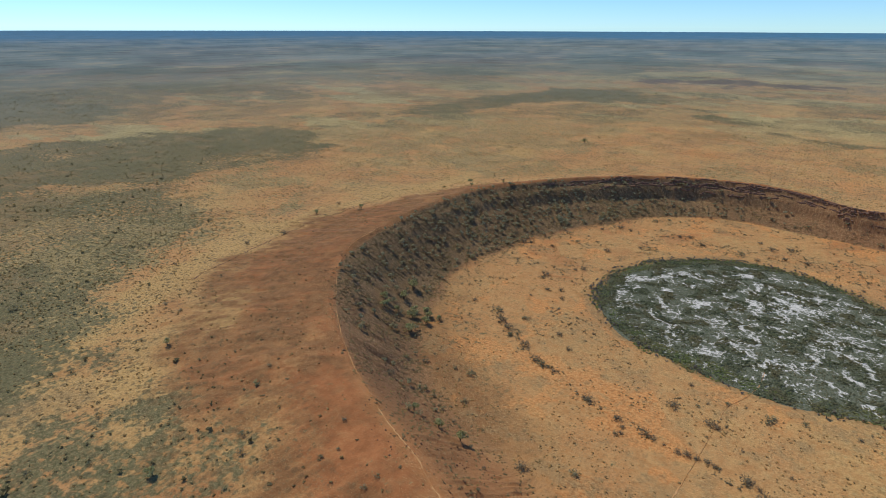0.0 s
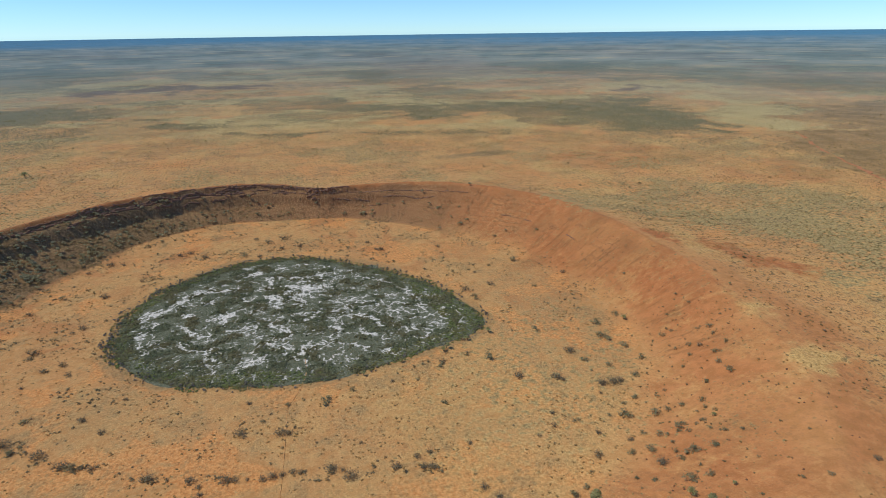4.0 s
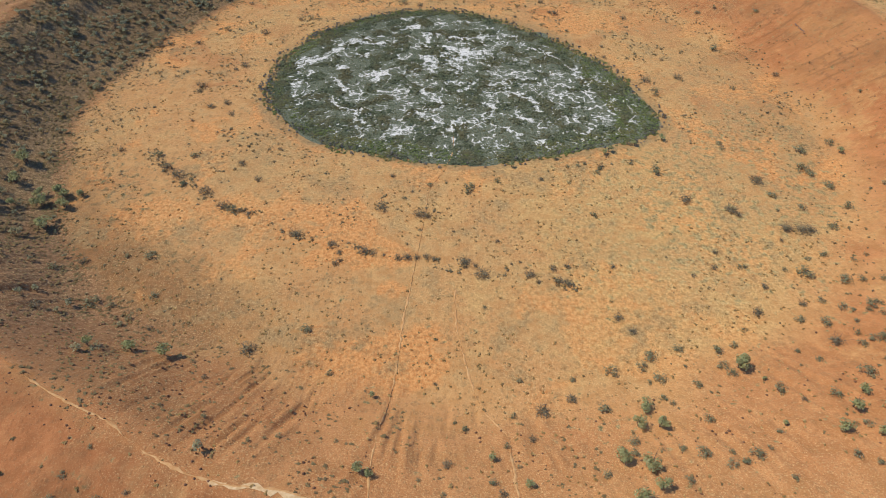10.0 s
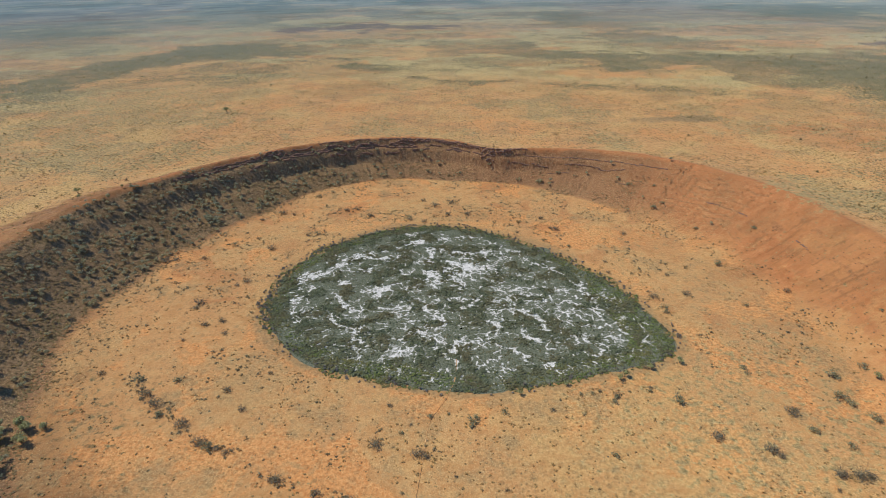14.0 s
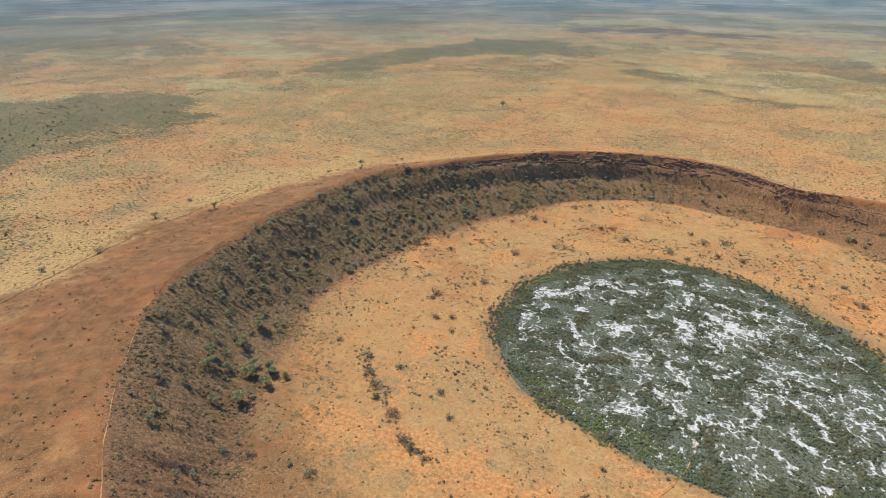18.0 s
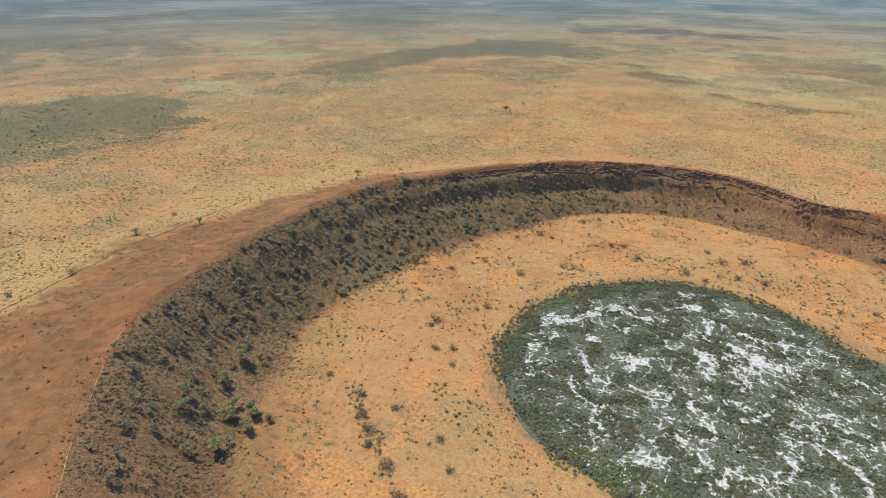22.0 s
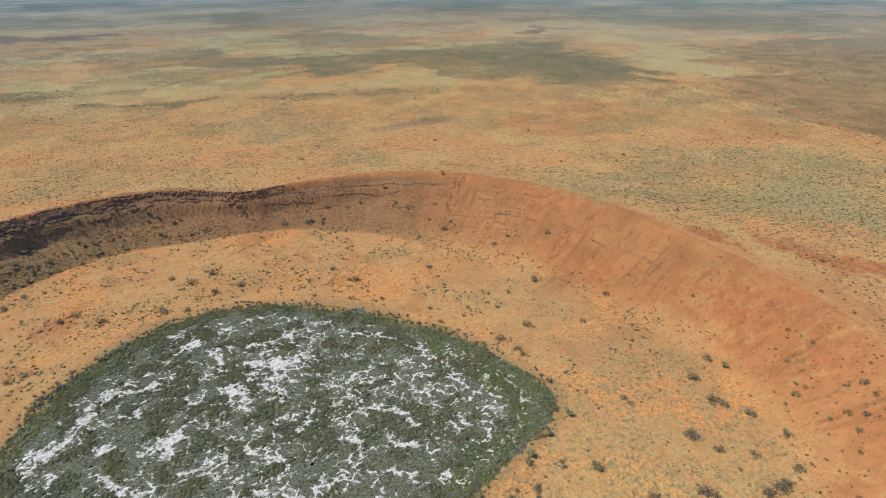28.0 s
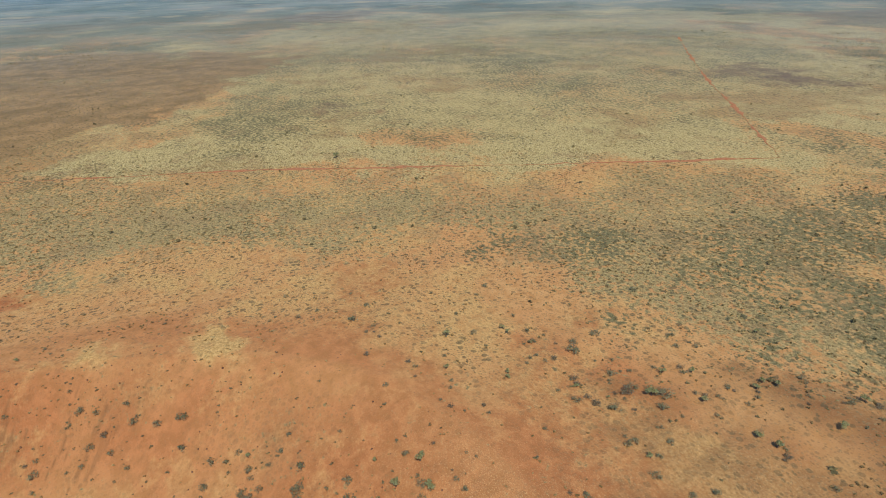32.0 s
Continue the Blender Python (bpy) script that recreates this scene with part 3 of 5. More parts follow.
# northern plain
area("scrub", 0.66, 25, [(-1437, 1001), (-1433, 1070), (-1259, 944), (-1123, 870), (-1096, 785), (-1200, 773)])
area("scrub", 0.90, 45, [(-1278, 1202), (-1203, 1353), (-1189, 1553), (-1102, 1796), (-1062, 2034), (-819, 2069), (-562, 1991), (-425, 1846), (-351, 1754), (-452, 1614), (-624, 1554), (-814, 1475), (-882, 1319), (-908, 1087), (-969, 901), (-1090, 888), (-1229, 981)])
area("speck", 0.5, 40, [(-1042, 724), (-1022, 974), (-866, 1368), (-549, 1556), (-204, 1584), (-90, 1310), (-420, 1105), (-553, 906), (-674, 746)])
area("burnt", 1.0, 60, [(-799, 2588), (-487, 2814), (-231, 2905), (135, 2700), (216, 2618), (-84, 2496), (-474, 2442), (-665, 2499)])
area("straw", 0.95, 60, [(-1057, 3235), (-487, 3374), (-248, 3110), (147, 3101), (520, 3066), (476, 2756), (137, 2782), (-101, 2876), (-428, 2967), (-961, 2927)])
area("straw", 0.9, 80, [(-732, 4240), (-319, 4369), (172, 3914), (653, 4007), (616, 3744), (105, 3598), (-315, 3891)])
area("scrub", 0.75, 40, [(75, 1811), (379, 1981), (335, 1674), (201, 1660)])
area("scrub", 0.56, 35, [(-2, 1566), (170, 1608), (315, 1530), (295, 1391), (93, 1391)])
# north-eastern plain
area("scrub", 0.92, 35, [(111, 1701), (319, 1761), (484, 1695), (735, 1627), (1000, 1537), (1239, 1549), (1469, 1439), (1365, 1187), (1279, 980), (1239, 783), (1213, 644), (1138, 633), (904, 802), (763, 956), (668, 1044), (665, 1232), (490, 1211), (351, 1469)])
area("grass", 1.1, 30, [(389, 1142), (523, 1139), (638, 1248), (718, 1197), (715, 1057), (811, 902), (656, 957), (484, 1050)])
area("scrub", 0.66, 25, [(220, 1063), (333, 1097), (470, 1018), (652, 951), (604, 870), (436, 939), (275, 993)])
area("scrub", 0.90, 20, [(-94, 1204), (44, 1133), (184, 1121), (203, 1069), (58, 1070), (-65, 1112)])
area("scrub", 0.75, 25, [(-338, 1564), (-193, 1425), (-135, 1333), (-187, 1250), (-317, 1367)])
area("ash", 0.7, 12, [(221, 684), (281, 681), (386, 695), (512, 715), (478, 658), (365, 650), (266, 643)])
area("straw", 0.75, 60, [(1549, 2105), (2053, 2076), (1994, 1352), (1872, 1112), (1512, 949), (1540, 796), (1497, 681), (1284, 648), (1267, 806), (1329, 1028), (1435, 1259), (1551, 1531), (1470, 1711), (1271, 1667)])
area("burnt", 0.9, 40, [(1537, 1776), (1733, 1898), (1737, 1770), (1548, 1662)])
area("red", 0.5, 40, [(501, 697), (867, 761), (1122, 620), (1078, 473), (978, 292), (956, 152), (820, 197), (757, 354), (639, 431), (469, 441), (326, 402)])
# burnt ground east
area("fawn", 0.95, 25, [(1732, 988), (2066, 1046), (2257, 576), (2546, 125), (2376, -315), (2102, -526), (2004, -622), (1774, -486), (1620, -378), (1484, -308), (1349, -198), (1243, -157), (1188, -70), (1071, 46), (1019, 143), (1037, 253), (1075, 405), (1166, 603), (1454, 633)])
area("scrub", 0.66, 50, [(2758, 1299), (2577, 679), (2594, 130), (2432, -318), (2241, -666), (2244, -939), (2584, -1045), (2732, -553), (2912, -220), (2978, 456)])
area("speck", 0.67, 34, [(376, 271), (548, 354), (663, 336), (770, 324), (871, 179), (927, 92), (891, -21), (849, -123), (820, -211), (792, -289), (767, -359), (578, -344), (566, -198), (567, -101), (566, -19), (498, 48), (452, 87), (416, 148)])
area("red", 1.0, 10, [(428, 72), (495, 54), (545, -27), (554, -104), (525, -111), (472, -53), (435, 23)])
# straw plain south-east
area("straw", 1.2, 22, [(977, 71), (1013, -37), (1055, -113), (1065, -228), (1038, -389), (923, -513), (826, -612), (848, -748), (816, -905), (703, -1125), (584, -1033), (513, -991), (583, -879), (678, -651), (772, -423), (868, -198)])
area("scrub", 0.62, 25, [(1217, -152), (1322, -226), (1188, -359), (1054, -542), (952, -668), (941, -801), (857, -1002), (775, -1176), (714, -1137), (830, -915), (858, -754), (839, -618), (936, -517), (1046, -390), (1077, -228)])
area("burnt", 0.45, 25, [(1224, -410), (1257, -500), (1209, -621), (1095, -584), (1109, -467)])
area("speck", 0.65, 34, [(913, 18), (797, -269), (677, -560), (490, -971), (397, -1134), (144, -681), (167, -602), (193, -609), (193, -562), (230, -565), (275, -521), (331, -555), (391, -486), (434, -438), (468, -401), (536, -302), (570, -194), (588, -117), (604, -42)])
area("scrub", 0.65, 26, [(462, -448), (424, -571), (397, -698), (347, -1045), (126, -650), (147, -596), (189, -633), (196, -571), (246, -605), (281, -527), (339, -562), (400, -491)])
area("scrub", 0.94, 6, [(218, -607), (205, -636), (183, -598), (198, -568)])
area("scrub", 0.90, 8, [(224, -649), (204, -789), (158, -706), (198, -627)])
area("straw", 0.65, 35, [(1750, -387), (1777, -518), (1842, -707), (1543, -931), (1386, -1240), (1217, -1473), (1033, -1314), (990, -965), (1152, -757), (1346, -574), (1474, -437)])
area("straw", 1.0, 60, [(2513, -1033), (2778, -1529), (3138, -2143), (2869, -2756), (2164, -2840), (1963, -2974), (1272, -2503), (1316, -2367), (1861, -2473), (2295, -2240), (2540, -1763), (2206, -1245), (2234, -1051)])
area("burnt", 0.5, 30, [(1142, -1419), (1125, -1601), (975, -1662), (787, -1553), (880, -1409), (1008, -1324)])
area("scrub", 1.22, 80, [(2806, -3986), (1888, -3574), (1578, -3586), (1239, -2886), (1489, -2879), (1751, -2977), (2255, -3380)])
# grass behind the eastern crest
area("grass", 0.6, 14, [(402, -211), (406, -239), (366, -275), (360, -323), (321, -324), (294, -349), (268, -362), (253, -371), (238, -385), (235, -418), (430, -489), (419, -411), (471, -402), (476, -334), (452, -261)])
area("grass", 1.1, 5, [(317, -213), (322, -225), (319, -239), (304, -231), (294, -217)])
area("grass", 1.0, 6, [(376, -213), (395, -235), (348, -246), (338, -220)])
area("grass", 0.9, 8, [(377, -211), (358, -241), (329, -229), (347, -213)])
area("grass", 0.9, 6, [(321, -219), (309, -234), (298, -224), (305, -213)])
area("grass", 0.9, 10, [(388, -110), (393, -143), (376, -170), (368, -152), (376, -120)])
area("red", 0.95, 10, [(462, -342), (454, -390), (408, -385), (384, -341), (402, -329)])
area("red", 1.0, 5, [(302, -492), (289, -522), (277, -507), (283, -484)])
area("straw", 0.72, 70, [(940, -60), (720, -560), (500, -1000), (700, -1700), (2500, -2700), (3500, -1500), (2600, -300), (1500, -300)])
area("scrub", 0.50, 70, [(940, -60), (720, -560), (500, -1000), (700, -1700), (2500, -2700), (3500, -1500), (2600, -300), (1500, -300)])
area("brown", 0.55, 14, [(202, -460), (196, -555), (137, -625), (92, -649), (39, -541), (117, -358), (167, -412)])
area("scrub", 1.1, 18, [(-530, -440), (-430, -450), (-330, -480), (-250, -390), (-330, -360), (-420, -390), (-470, -400), (-600, -330), (-720, -260), (-700, -420)])
area("scrub", 0.70, 28, [(-1160, -146), (-961, -61), (-911, 18), (-702, -69), (-609, -224), (-528, -301), (-469, -356), (-476, -414)])
TAN_BELT = [(-486, -410), (-511, -359), (-534, -287), (-569, -196), (-586, -87), (-588, 74), (-565, 183), (-530, 330)]


def covers(x, y):
    """Plan fields of what covers the ground, by true plan place; far and edge are haze."""
    r, th = polar(x, y)
    fl, cr = ring(FLOOR_R, th), ring(CREST_R, th, 3)
    s = (r - fl) / (cr - fl)
    k = {n: np.zeros_like(x) for n in ("red", "grass", "straw", "speck", "scrub", "brown", "ash", "burnt", "fawn")}
    wall = smooth(-0.18, 0.40, s + 0.5 * (fbm(x, y, 55, 4, 29) - 0.5)) * smooth(1.12, 1.0, s)
    rim = r / ring(LAKE_R, th)
    bx, by = 60 * (fbm(x, y, 55, 2, 101) - 0.5), 60 * (fbm(x, y, 55, 2, 103) - 0.5)
    f1, f2 = fbm(0.8 * x + 0.6 * y + bx, 0.8 * y - 0.6 * x + by, 90, 5, 41), fbm(x, y, 350, 5, 43)
    f3, f4 = fbm(x, y, 1500, 5, 45), fbm(x, y, 1100, 5, 47)
    o = (r - cr)
    skirt = ring([(180, 130), (150, 65), (120, 30), (60, 14), (20, 16), (-20, 55), (-48, 130), (-70, 170), (-100, 140), (-140, 165)], th, 15)
    k["red"] = np.clip(wall * ring([(180, 1), (60, 1), (0, 1), (-35, 0.85), (-65, 0.55), (-100, 0.55), (-130, 0.9)], th, 15) * (1.0 + 1.2 * (f1 - 0.5)), 0, 1)
    k["red"] = np.maximum(k["red"], smooth(-14, 8, o) * smooth(1.3, 0.5, o / skirt + 0.8 * (f1 - 0.5)) * ring([(180, 1), (120, 0.8), (60, 0.4), (0, 0.45), (-45, 0.85), (-80, 0.9), (-120, 1)], th, 15))
    k["grass"] = np.clip(smooth(0.42, 0.72, f1) * 0.42 * (1 - 0.6 * wall) + smooth(34, 4, seg_dist(x, y, TAN_BELT) + 30 * (f1 - 0.5)) * 0.85 + 0.55 * smooth(0, 80, o) * smooth(0.36, 0.60, fbm(x, y, 90, 5, 117, 0.62)), 0, 1)
    k["scrub"] = smooth(2200, 4000, r) * smooth(0.44, 0.60, f3) * 0.9 + 0.22 * smooth(700, 1500, r) * smooth(0.46, 0.64, f2)
    # scrub thickens with distance to grey the land as haze would
    k["scrub"] = np.maximum(k["scrub"], (smooth(1300, 2600, r) * 0.34 + smooth(2200, 3400, r) * 0.42) * (1 + 1.4 * (f2 - 0.5)))
    k["straw"] = smooth(2200, 4000, r) * smooth(0.50, 0.60, f4) * 0.9
    k["brown"] = smooth(2200, 4000, r) * smooth(0.54, 0.62, fbm(x, y, 1300, 4, 49)) * 0.6
    slope_w = ring([(180, 1), (155, 0.9), (125, 0.5), (90, 0), (-60, 0), (-90, 0.25), (-130, 0.55), (-155, 0.9)], th, 10)
    k["brown"] = np.maximum(k["brown"], (0.75 + 0.6 * smooth(0.36, 0.64, fbm(th * 55 + 5 * f1, o / 16, 1.0, 4, 155, 0.65))) * slope_w * smooth(-16, 4, o) * smooth(1.35, 0.6, o / skirt + 0.7 * (f1 - 0.5)) * (0.75 + 0.9 * (fbm(x, y, 30, 4, 73) - 0.4)))
    foot = ring([(45, 0), (20, 0.35), (-15, 0.2), (-40, 0.0), (-70, 0), (-90, 0), (-112, 0.35), (-140, 0.8), (-165, 0.45), (175, 0.2), (140, 0.12), (110, 0.0)], th, 8)
    k["brown"] = np.maximum(k["brown"], foot * smooth(-1.1, 0.0, s + 0.7 * (f1 - 0.5)) * smooth(1.0, 0.8, s))
    rill = fbm(th * 95 + 2.5 * s + 5 * (f1 - 0.5), s * 2.2, 1.0, 4, 11, 0.6)
    k["brown"] = np.maximum(k["brown"], 0.6 * smooth(0.42, 0.30, rill) * smooth(0.1, 0.35, s) * smooth(0.98, 0.75, s) * smooth(-60, -20, np.degrees(th)) * smooth(95, 60, np.degrees(th)))
    outside = smooth(0, 30, o)
    much = {"speck": 0.70, "scrub": 1.0, "brown": 0.78}
    for name, power, cx, cy, rx, ry, turn in PATCHES:
        power = power * much.get(name, 1.0)
        away = (1 - outside) * (1 - wall * (name not in ("brown", "scrub")))
        k[name] = np.maximum(k[name], power * blob(x, y, cx, cy, 1.22 * rx, 1.22 * ry, turn, 0.5) * away)
    beyond = smooth(-25, 5, o)
    open_ = smooth(20, 90, o - skirt)
    olive_side = ring([(180, 1.0), (140, 0.6), (110, 0.40), (40, 0.40), (0, 0.6), (-30, 1.0), (-90, 1.0), (-140, 1.0)], th, 15)
    k["speck"] = np.maximum(k["speck"], (0.45 + 0.25 * olive_side) * smooth(0.47 - 0.05 * olive_side, 0.62, fbm(x, y, 120, 5, 111, 0.6)) * open_)
    k["scrub"] = np.maximum(k["scrub"], 0.60 * smooth(0.50, 0.60, fbm(x, y, 190, 6, 191, 0.65)) * open_ * smooth(350, 900, o))
    k["fawn"] = np.maximum(k["fawn"], 0.5 * smooth(0.48, 0.66, fbm(x, y, 260, 6, 193, 0.65)) * smooth(150, 600, o))
    k["straw"] = np.maximum(k["straw"], 0.9 * smooth(700, 1500, r) * smooth(0.51, 0.58, fbm(0.6 * x, 1.5 * y, 300, 6, 151, 0.65)))
    k["scrub"] = np.maximum(k["scrub"], 0.75 * smooth(1300, 2200, r) * smooth(0.49, 0.60, fbm(x, y, 380, 5, 153, 0.6)))
    k["red"] = np.maximum(k["red"], 0.35 * smooth(0.44, 0.62, fbm(x, y, 150, 5, 113, 0.62)) * open_ * (1 - 0.7 * olive_side))
    k["ash"] = np.maximum(k["ash"], 0.45 * smooth(0.56, 0.66, fbm(x, y, 45, 5, 115, 0.6)) * open_)
    for number, (name, power, edge, corners) in enumerate(AREAS):
        m = inside_area(x, y, edge, corners, 200 + 7 * number) * beyond
        if name in ("straw", "grass"):
            for other in ("scrub", "speck", "brown", "red"):
                k[other] = k[other] * (1 - 0.85 * np.clip(m, 0, 1))
        k[name] = np.maximum(k[name], power * m)
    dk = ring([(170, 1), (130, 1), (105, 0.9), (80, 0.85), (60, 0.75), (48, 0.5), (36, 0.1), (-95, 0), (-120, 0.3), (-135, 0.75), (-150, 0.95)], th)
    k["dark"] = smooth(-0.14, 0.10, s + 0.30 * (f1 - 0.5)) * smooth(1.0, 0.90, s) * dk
    sc = np.clip(s, 0, 1)
    k["rock"] = rock_beds(x, y, th, sc, 0.35 * sc ** 1.8 + 0.65 * sc * sc * (3 - 2 * sc))[1]
    k["rock"] = np.clip(k["rock"] * (0.8 + 0.5 * smooth(-40, 0, np.degrees(th)) * smooth(110, 85, np.degrees(th))), 0, 1)
    k["brown"] = np.maximum(k["brown"], 0.22 * smooth(0.45, 0.62, fbm(x, y, 42, 5, 89, 0.6)) * wall * smooth(-120, -80, np.degrees(th)) * smooth(70, 30, np.degrees(th)))
    east = smooth(-30, 5, np.degrees(th)) * smooth(80, 50, np.degrees(th)) * wall
    k["brown"] = np.maximum(k["brown"], east * (0.30 + 0.6 * (fbm(x, y, 26, 4, 97, 0.6) - 0.5)))
    smoothed = smooth(-75, -50, np.degrees(th)) * smooth(35, 10, np.degrees(th)) * smooth(-0.1, 0.3, s)
    k["stony"] = (1 - 0.75 * smoothed) * smooth(1.02, 1.06, rim) * (0.55 + 0.9 * smooth(0.35, 0.65, f1)) * (1 - 0.3 * smooth(-5, 10, o))
    grassy = smoothed * smooth(0.53, 0.64, fbm(x, y, 24, 5, 93, 0.65)) * smooth(1.9, 0.6, s)
    k["grass"] = np.maximum(k["grass"], 0.38 * grassy)
    k["red"] = k["red"] * (1 - 0.12 * smoothed * smooth(0.75, 0.95, s) * smooth(1.6, 1.05, s))
    k["tufted"] = 0.35 + 0.65 * smooth(10, 60, o)
    k["lush"] = ring(LUSH, th) * smooth(0.0, 0.1, s)
    k["grey"] = smooth(1.01, 0.95, rim + 0.10 * (f1 - 0.5) + 0.10 * (fbm(x, y, 26, 4, 9, 0.6) - 0.5))
    k["ash"] = np.maximum(k["ash"], smooth(1.13, 1.02, rim + 0.2 * (f1 - 0.5)) * 0.6)
    k["ash"] = np.maximum(k["ash"], np.clip(0.25 * smooth(0.52, 0.66, fbm(x, y, 24, 5, 87, 0.62)) + 0.30 * smooth(0.48, 0.60, fbm(x, y, 24, 5, 67, 0.62)), 0, 1) * smooth(0.2, -0.1, s) * smooth(1.0, 1.1, rim))
    k["amber"] = smooth(0.50, 0.62, fbm(x + 0.5 * bx, y + 0.5 * by, 42, 5, 141, 0.6)) * smooth(0.4, -0.1, s) * smooth(1.0, 1.08, rim)
    k["amber"] = np.maximum(k["amber"], 0.7 * smooth(0.52, 0.62, fbm(x, y, 70, 5, 145, 0.6)) * smooth(0, 60, o - skirt) * (1 - 0.7 * olive_side))
    k["red"] = np.maximum(k["red"], 0.6 * smooth(0.50, 0.66, fbm(x + bx, y + by, 48, 5, 105, 0.6)) * smooth(0.2, -0.1, s) * smooth(1.0, 1.1, rim) * smooth(-60, 40, y))
    k["salt"] = salt_field(x, y, rim, th)
    # share of painted haze by distance, and of its bluer horizon end
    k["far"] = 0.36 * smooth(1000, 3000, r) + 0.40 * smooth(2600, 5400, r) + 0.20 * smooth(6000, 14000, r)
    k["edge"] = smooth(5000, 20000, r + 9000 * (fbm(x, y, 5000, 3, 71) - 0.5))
    return k


def land(name, rr, na, material, label, category):
    """A polar sheet of the land between the rings rr."""
    th = np.linspace(-np.pi, np.pi, na, endpoint=False)
    R, T = np.meshgrid(rr, th, indexing="ij")
    X, Y = CX + R * np.cos(T), CY + R * np.sin(T)
    verts = np.c_[X.ravel(), Y.ravel(), height(X, Y).ravel()]
    i = np.arange(len(rr) - 1)[:, None] * na
    j = np.arange(na)[None]
    j2 = (j + 1) % na
    quads = np.stack([i + j, i + na + j, i + na + j2, i + j2], -1).reshape(-1, 4)
    me = mesh_from(name, verts, quads, material)
    me.polygons.foreach_set("use_smooth", np.ones(len(quads), bool))
    far = true_range(R) / R
    PX, PY = CX + (X - CX) * far, CY + (Y - CY) * far
    a = me.attributes.new("plan", "FLOAT_VECTOR", "POINT")
    a.data.foreach_set("vector", np.c_[PX.ravel(), PY.ravel(), 0 * PX.ravel()].ravel())
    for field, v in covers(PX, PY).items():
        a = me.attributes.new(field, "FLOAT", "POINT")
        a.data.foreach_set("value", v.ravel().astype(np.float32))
    return tagged(new(name, me), label, category, kind="structure")


def mesh_from(name, verts, faces, material):
    """A mesh from numpy arrays of triangles or quads."""
    me = bpy.data.meshes.new(name)
    n = faces.shape[1]
    me.vertices.add(len(verts))
    me.vertices.foreach_set("co", np.asarray(verts, float).ravel())
    me.loops.add(faces.size)
    me.loops.foreach_set("vertex_index", faces.ravel())
    me.polygons.add(len(faces))
    me.polygons.foreach_set("loop_start", np.arange(0, faces.size, n))
    me.update(calc_edges=True)
    me.materials.append(material)
    return me


NEAR_R = np.r_[np.arange(1.0, 90, 2.6), np.arange(90.0, 540, 1.8), 540 * (2600 / 540) ** np.linspace(0, 1, 140)]
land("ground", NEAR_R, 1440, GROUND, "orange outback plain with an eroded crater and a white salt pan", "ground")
land("backdrop", 2600 * (EDGE / 2600) ** np.linspace(0, 1, 90), 600, HAZY_LAND, "distant haze-tinted plain reaching to the flat horizon", "plain")


def strip(name, pts, width, material, label, category, lift=0.4, step=2.5, seed=1):
    """A worn path draped over the ground, with ragged sides."""
    rng_ = np.random.RandomState(seed)
    line = []
    for (ax, ay), (bx, by) in zip(pts[:-1], pts[1:]):
        n = max(2, int(math.hypot(bx - ax, by - ay) / step))
        line += [(ax + (bx - ax) * k / n, ay + (by - ay) * k / n) for k in range(n)]
    line = np.array(line + [pts[-1]], float)
    for _ in range(6):
        line[1:-1] = 0.25 * line[:-2] + 0.5 * line[1:-1] + 0.25 * line[2:]
    line[1:-1] += rng_.normal(size=(len(line) - 2, 2)) * width * 0.15
    d = np.gradient(line, axis=0)
    d /= np.linalg.norm(d, axis=1)[:, None] + 1e-9
    side = np.c_[-d[:, 1], d[:, 0]]
    half = 0.5 * width * np.clip(rng_.lognormal(-0.35, 0.55, (len(line), 2)), 0.08, 1.6)
    worn = fbm(line[:, 0], line[:, 1], 7 * step, 3, 171 + seed, 0.6)
    half = half * (0.10 + 0.90 * smooth(0.36, 0.58, worn))[:, None]
    half[0] = half[-1] = 0.05
    a, c = line + side * half[:, :1], line - side * half[:, 1:]
    v = np.concatenate([np.c_[p_, height(p_[:, 0], p_[:, 1]) + lift_] for p_, lift_ in ((a, 0.1), (line, lift), (c, 0.1))])
    n = len(line)
    i = np.arange(n - 1)
    q = np.concatenate([np.c_[i, i + 1, n + i + 1, n + i], np.c_[n + i, n + i + 1, 2 * n + i + 1, 2 * n + i]])
    me = mesh_from(name, v, q, material)
    return tagged(new(name, me), label, category, kind="structure")


def path_material(name, a, b_):
    m, nt, b = mat(name, 0.95)
    t = nt.nodes.new("ShaderNodeTexCoord").outputs["Object"]
    nt.links.new(mixc(nt, ramp(nt, noise_tex(nt, t, 3.0, 4), 0.35, 0.65), a, b_), b.inputs["Base Color"])
    return m


DIM = path_material("faint_worn_earth", (0.51, 0.250, 0.092), (0.61, 0.345, 0.145))
PALE = path_material("pale_worn_earth", (0.56, 0.335, 0.15), (0.70, 0.475, 0.25))
REDDIRT = path_material("red_graded_earth", (0.40, 0.150, 0.062), (0.50, 0.22, 0.095))
DUSK = path_material("dark_gravel", (0.13, 0.075, 0.045), (0.24, 0.13, 0.07))
strip("footpath_crest", [(-224, -288), (-196, -304), (-171, -314), (-153, -327), (-129, -339), (-106, -345), (-86, -346), (-66, -352), (-46, -356)], 1.3, DIM,
      "pale trodden footpath along the crater crest", "footpath")
strip("bare_patch", [(-118, -342), (-100, -346), (-86, -347), (-72, -351), (-60, -356), (-40, -356)], 3.4, PALE, "pale bare patch where paths meet on the crest", "bare patch", 0.25, 3, 9)
strip("footpath_ridge", [(-441, -13), (-429, -78), (-406, -123), (-377, -159), (-340, -200), (-300, -236), (-262, -264), (-224, -288)], 0.65, DIM,
      "faint footpath following the crater's ridge line", "footpath")
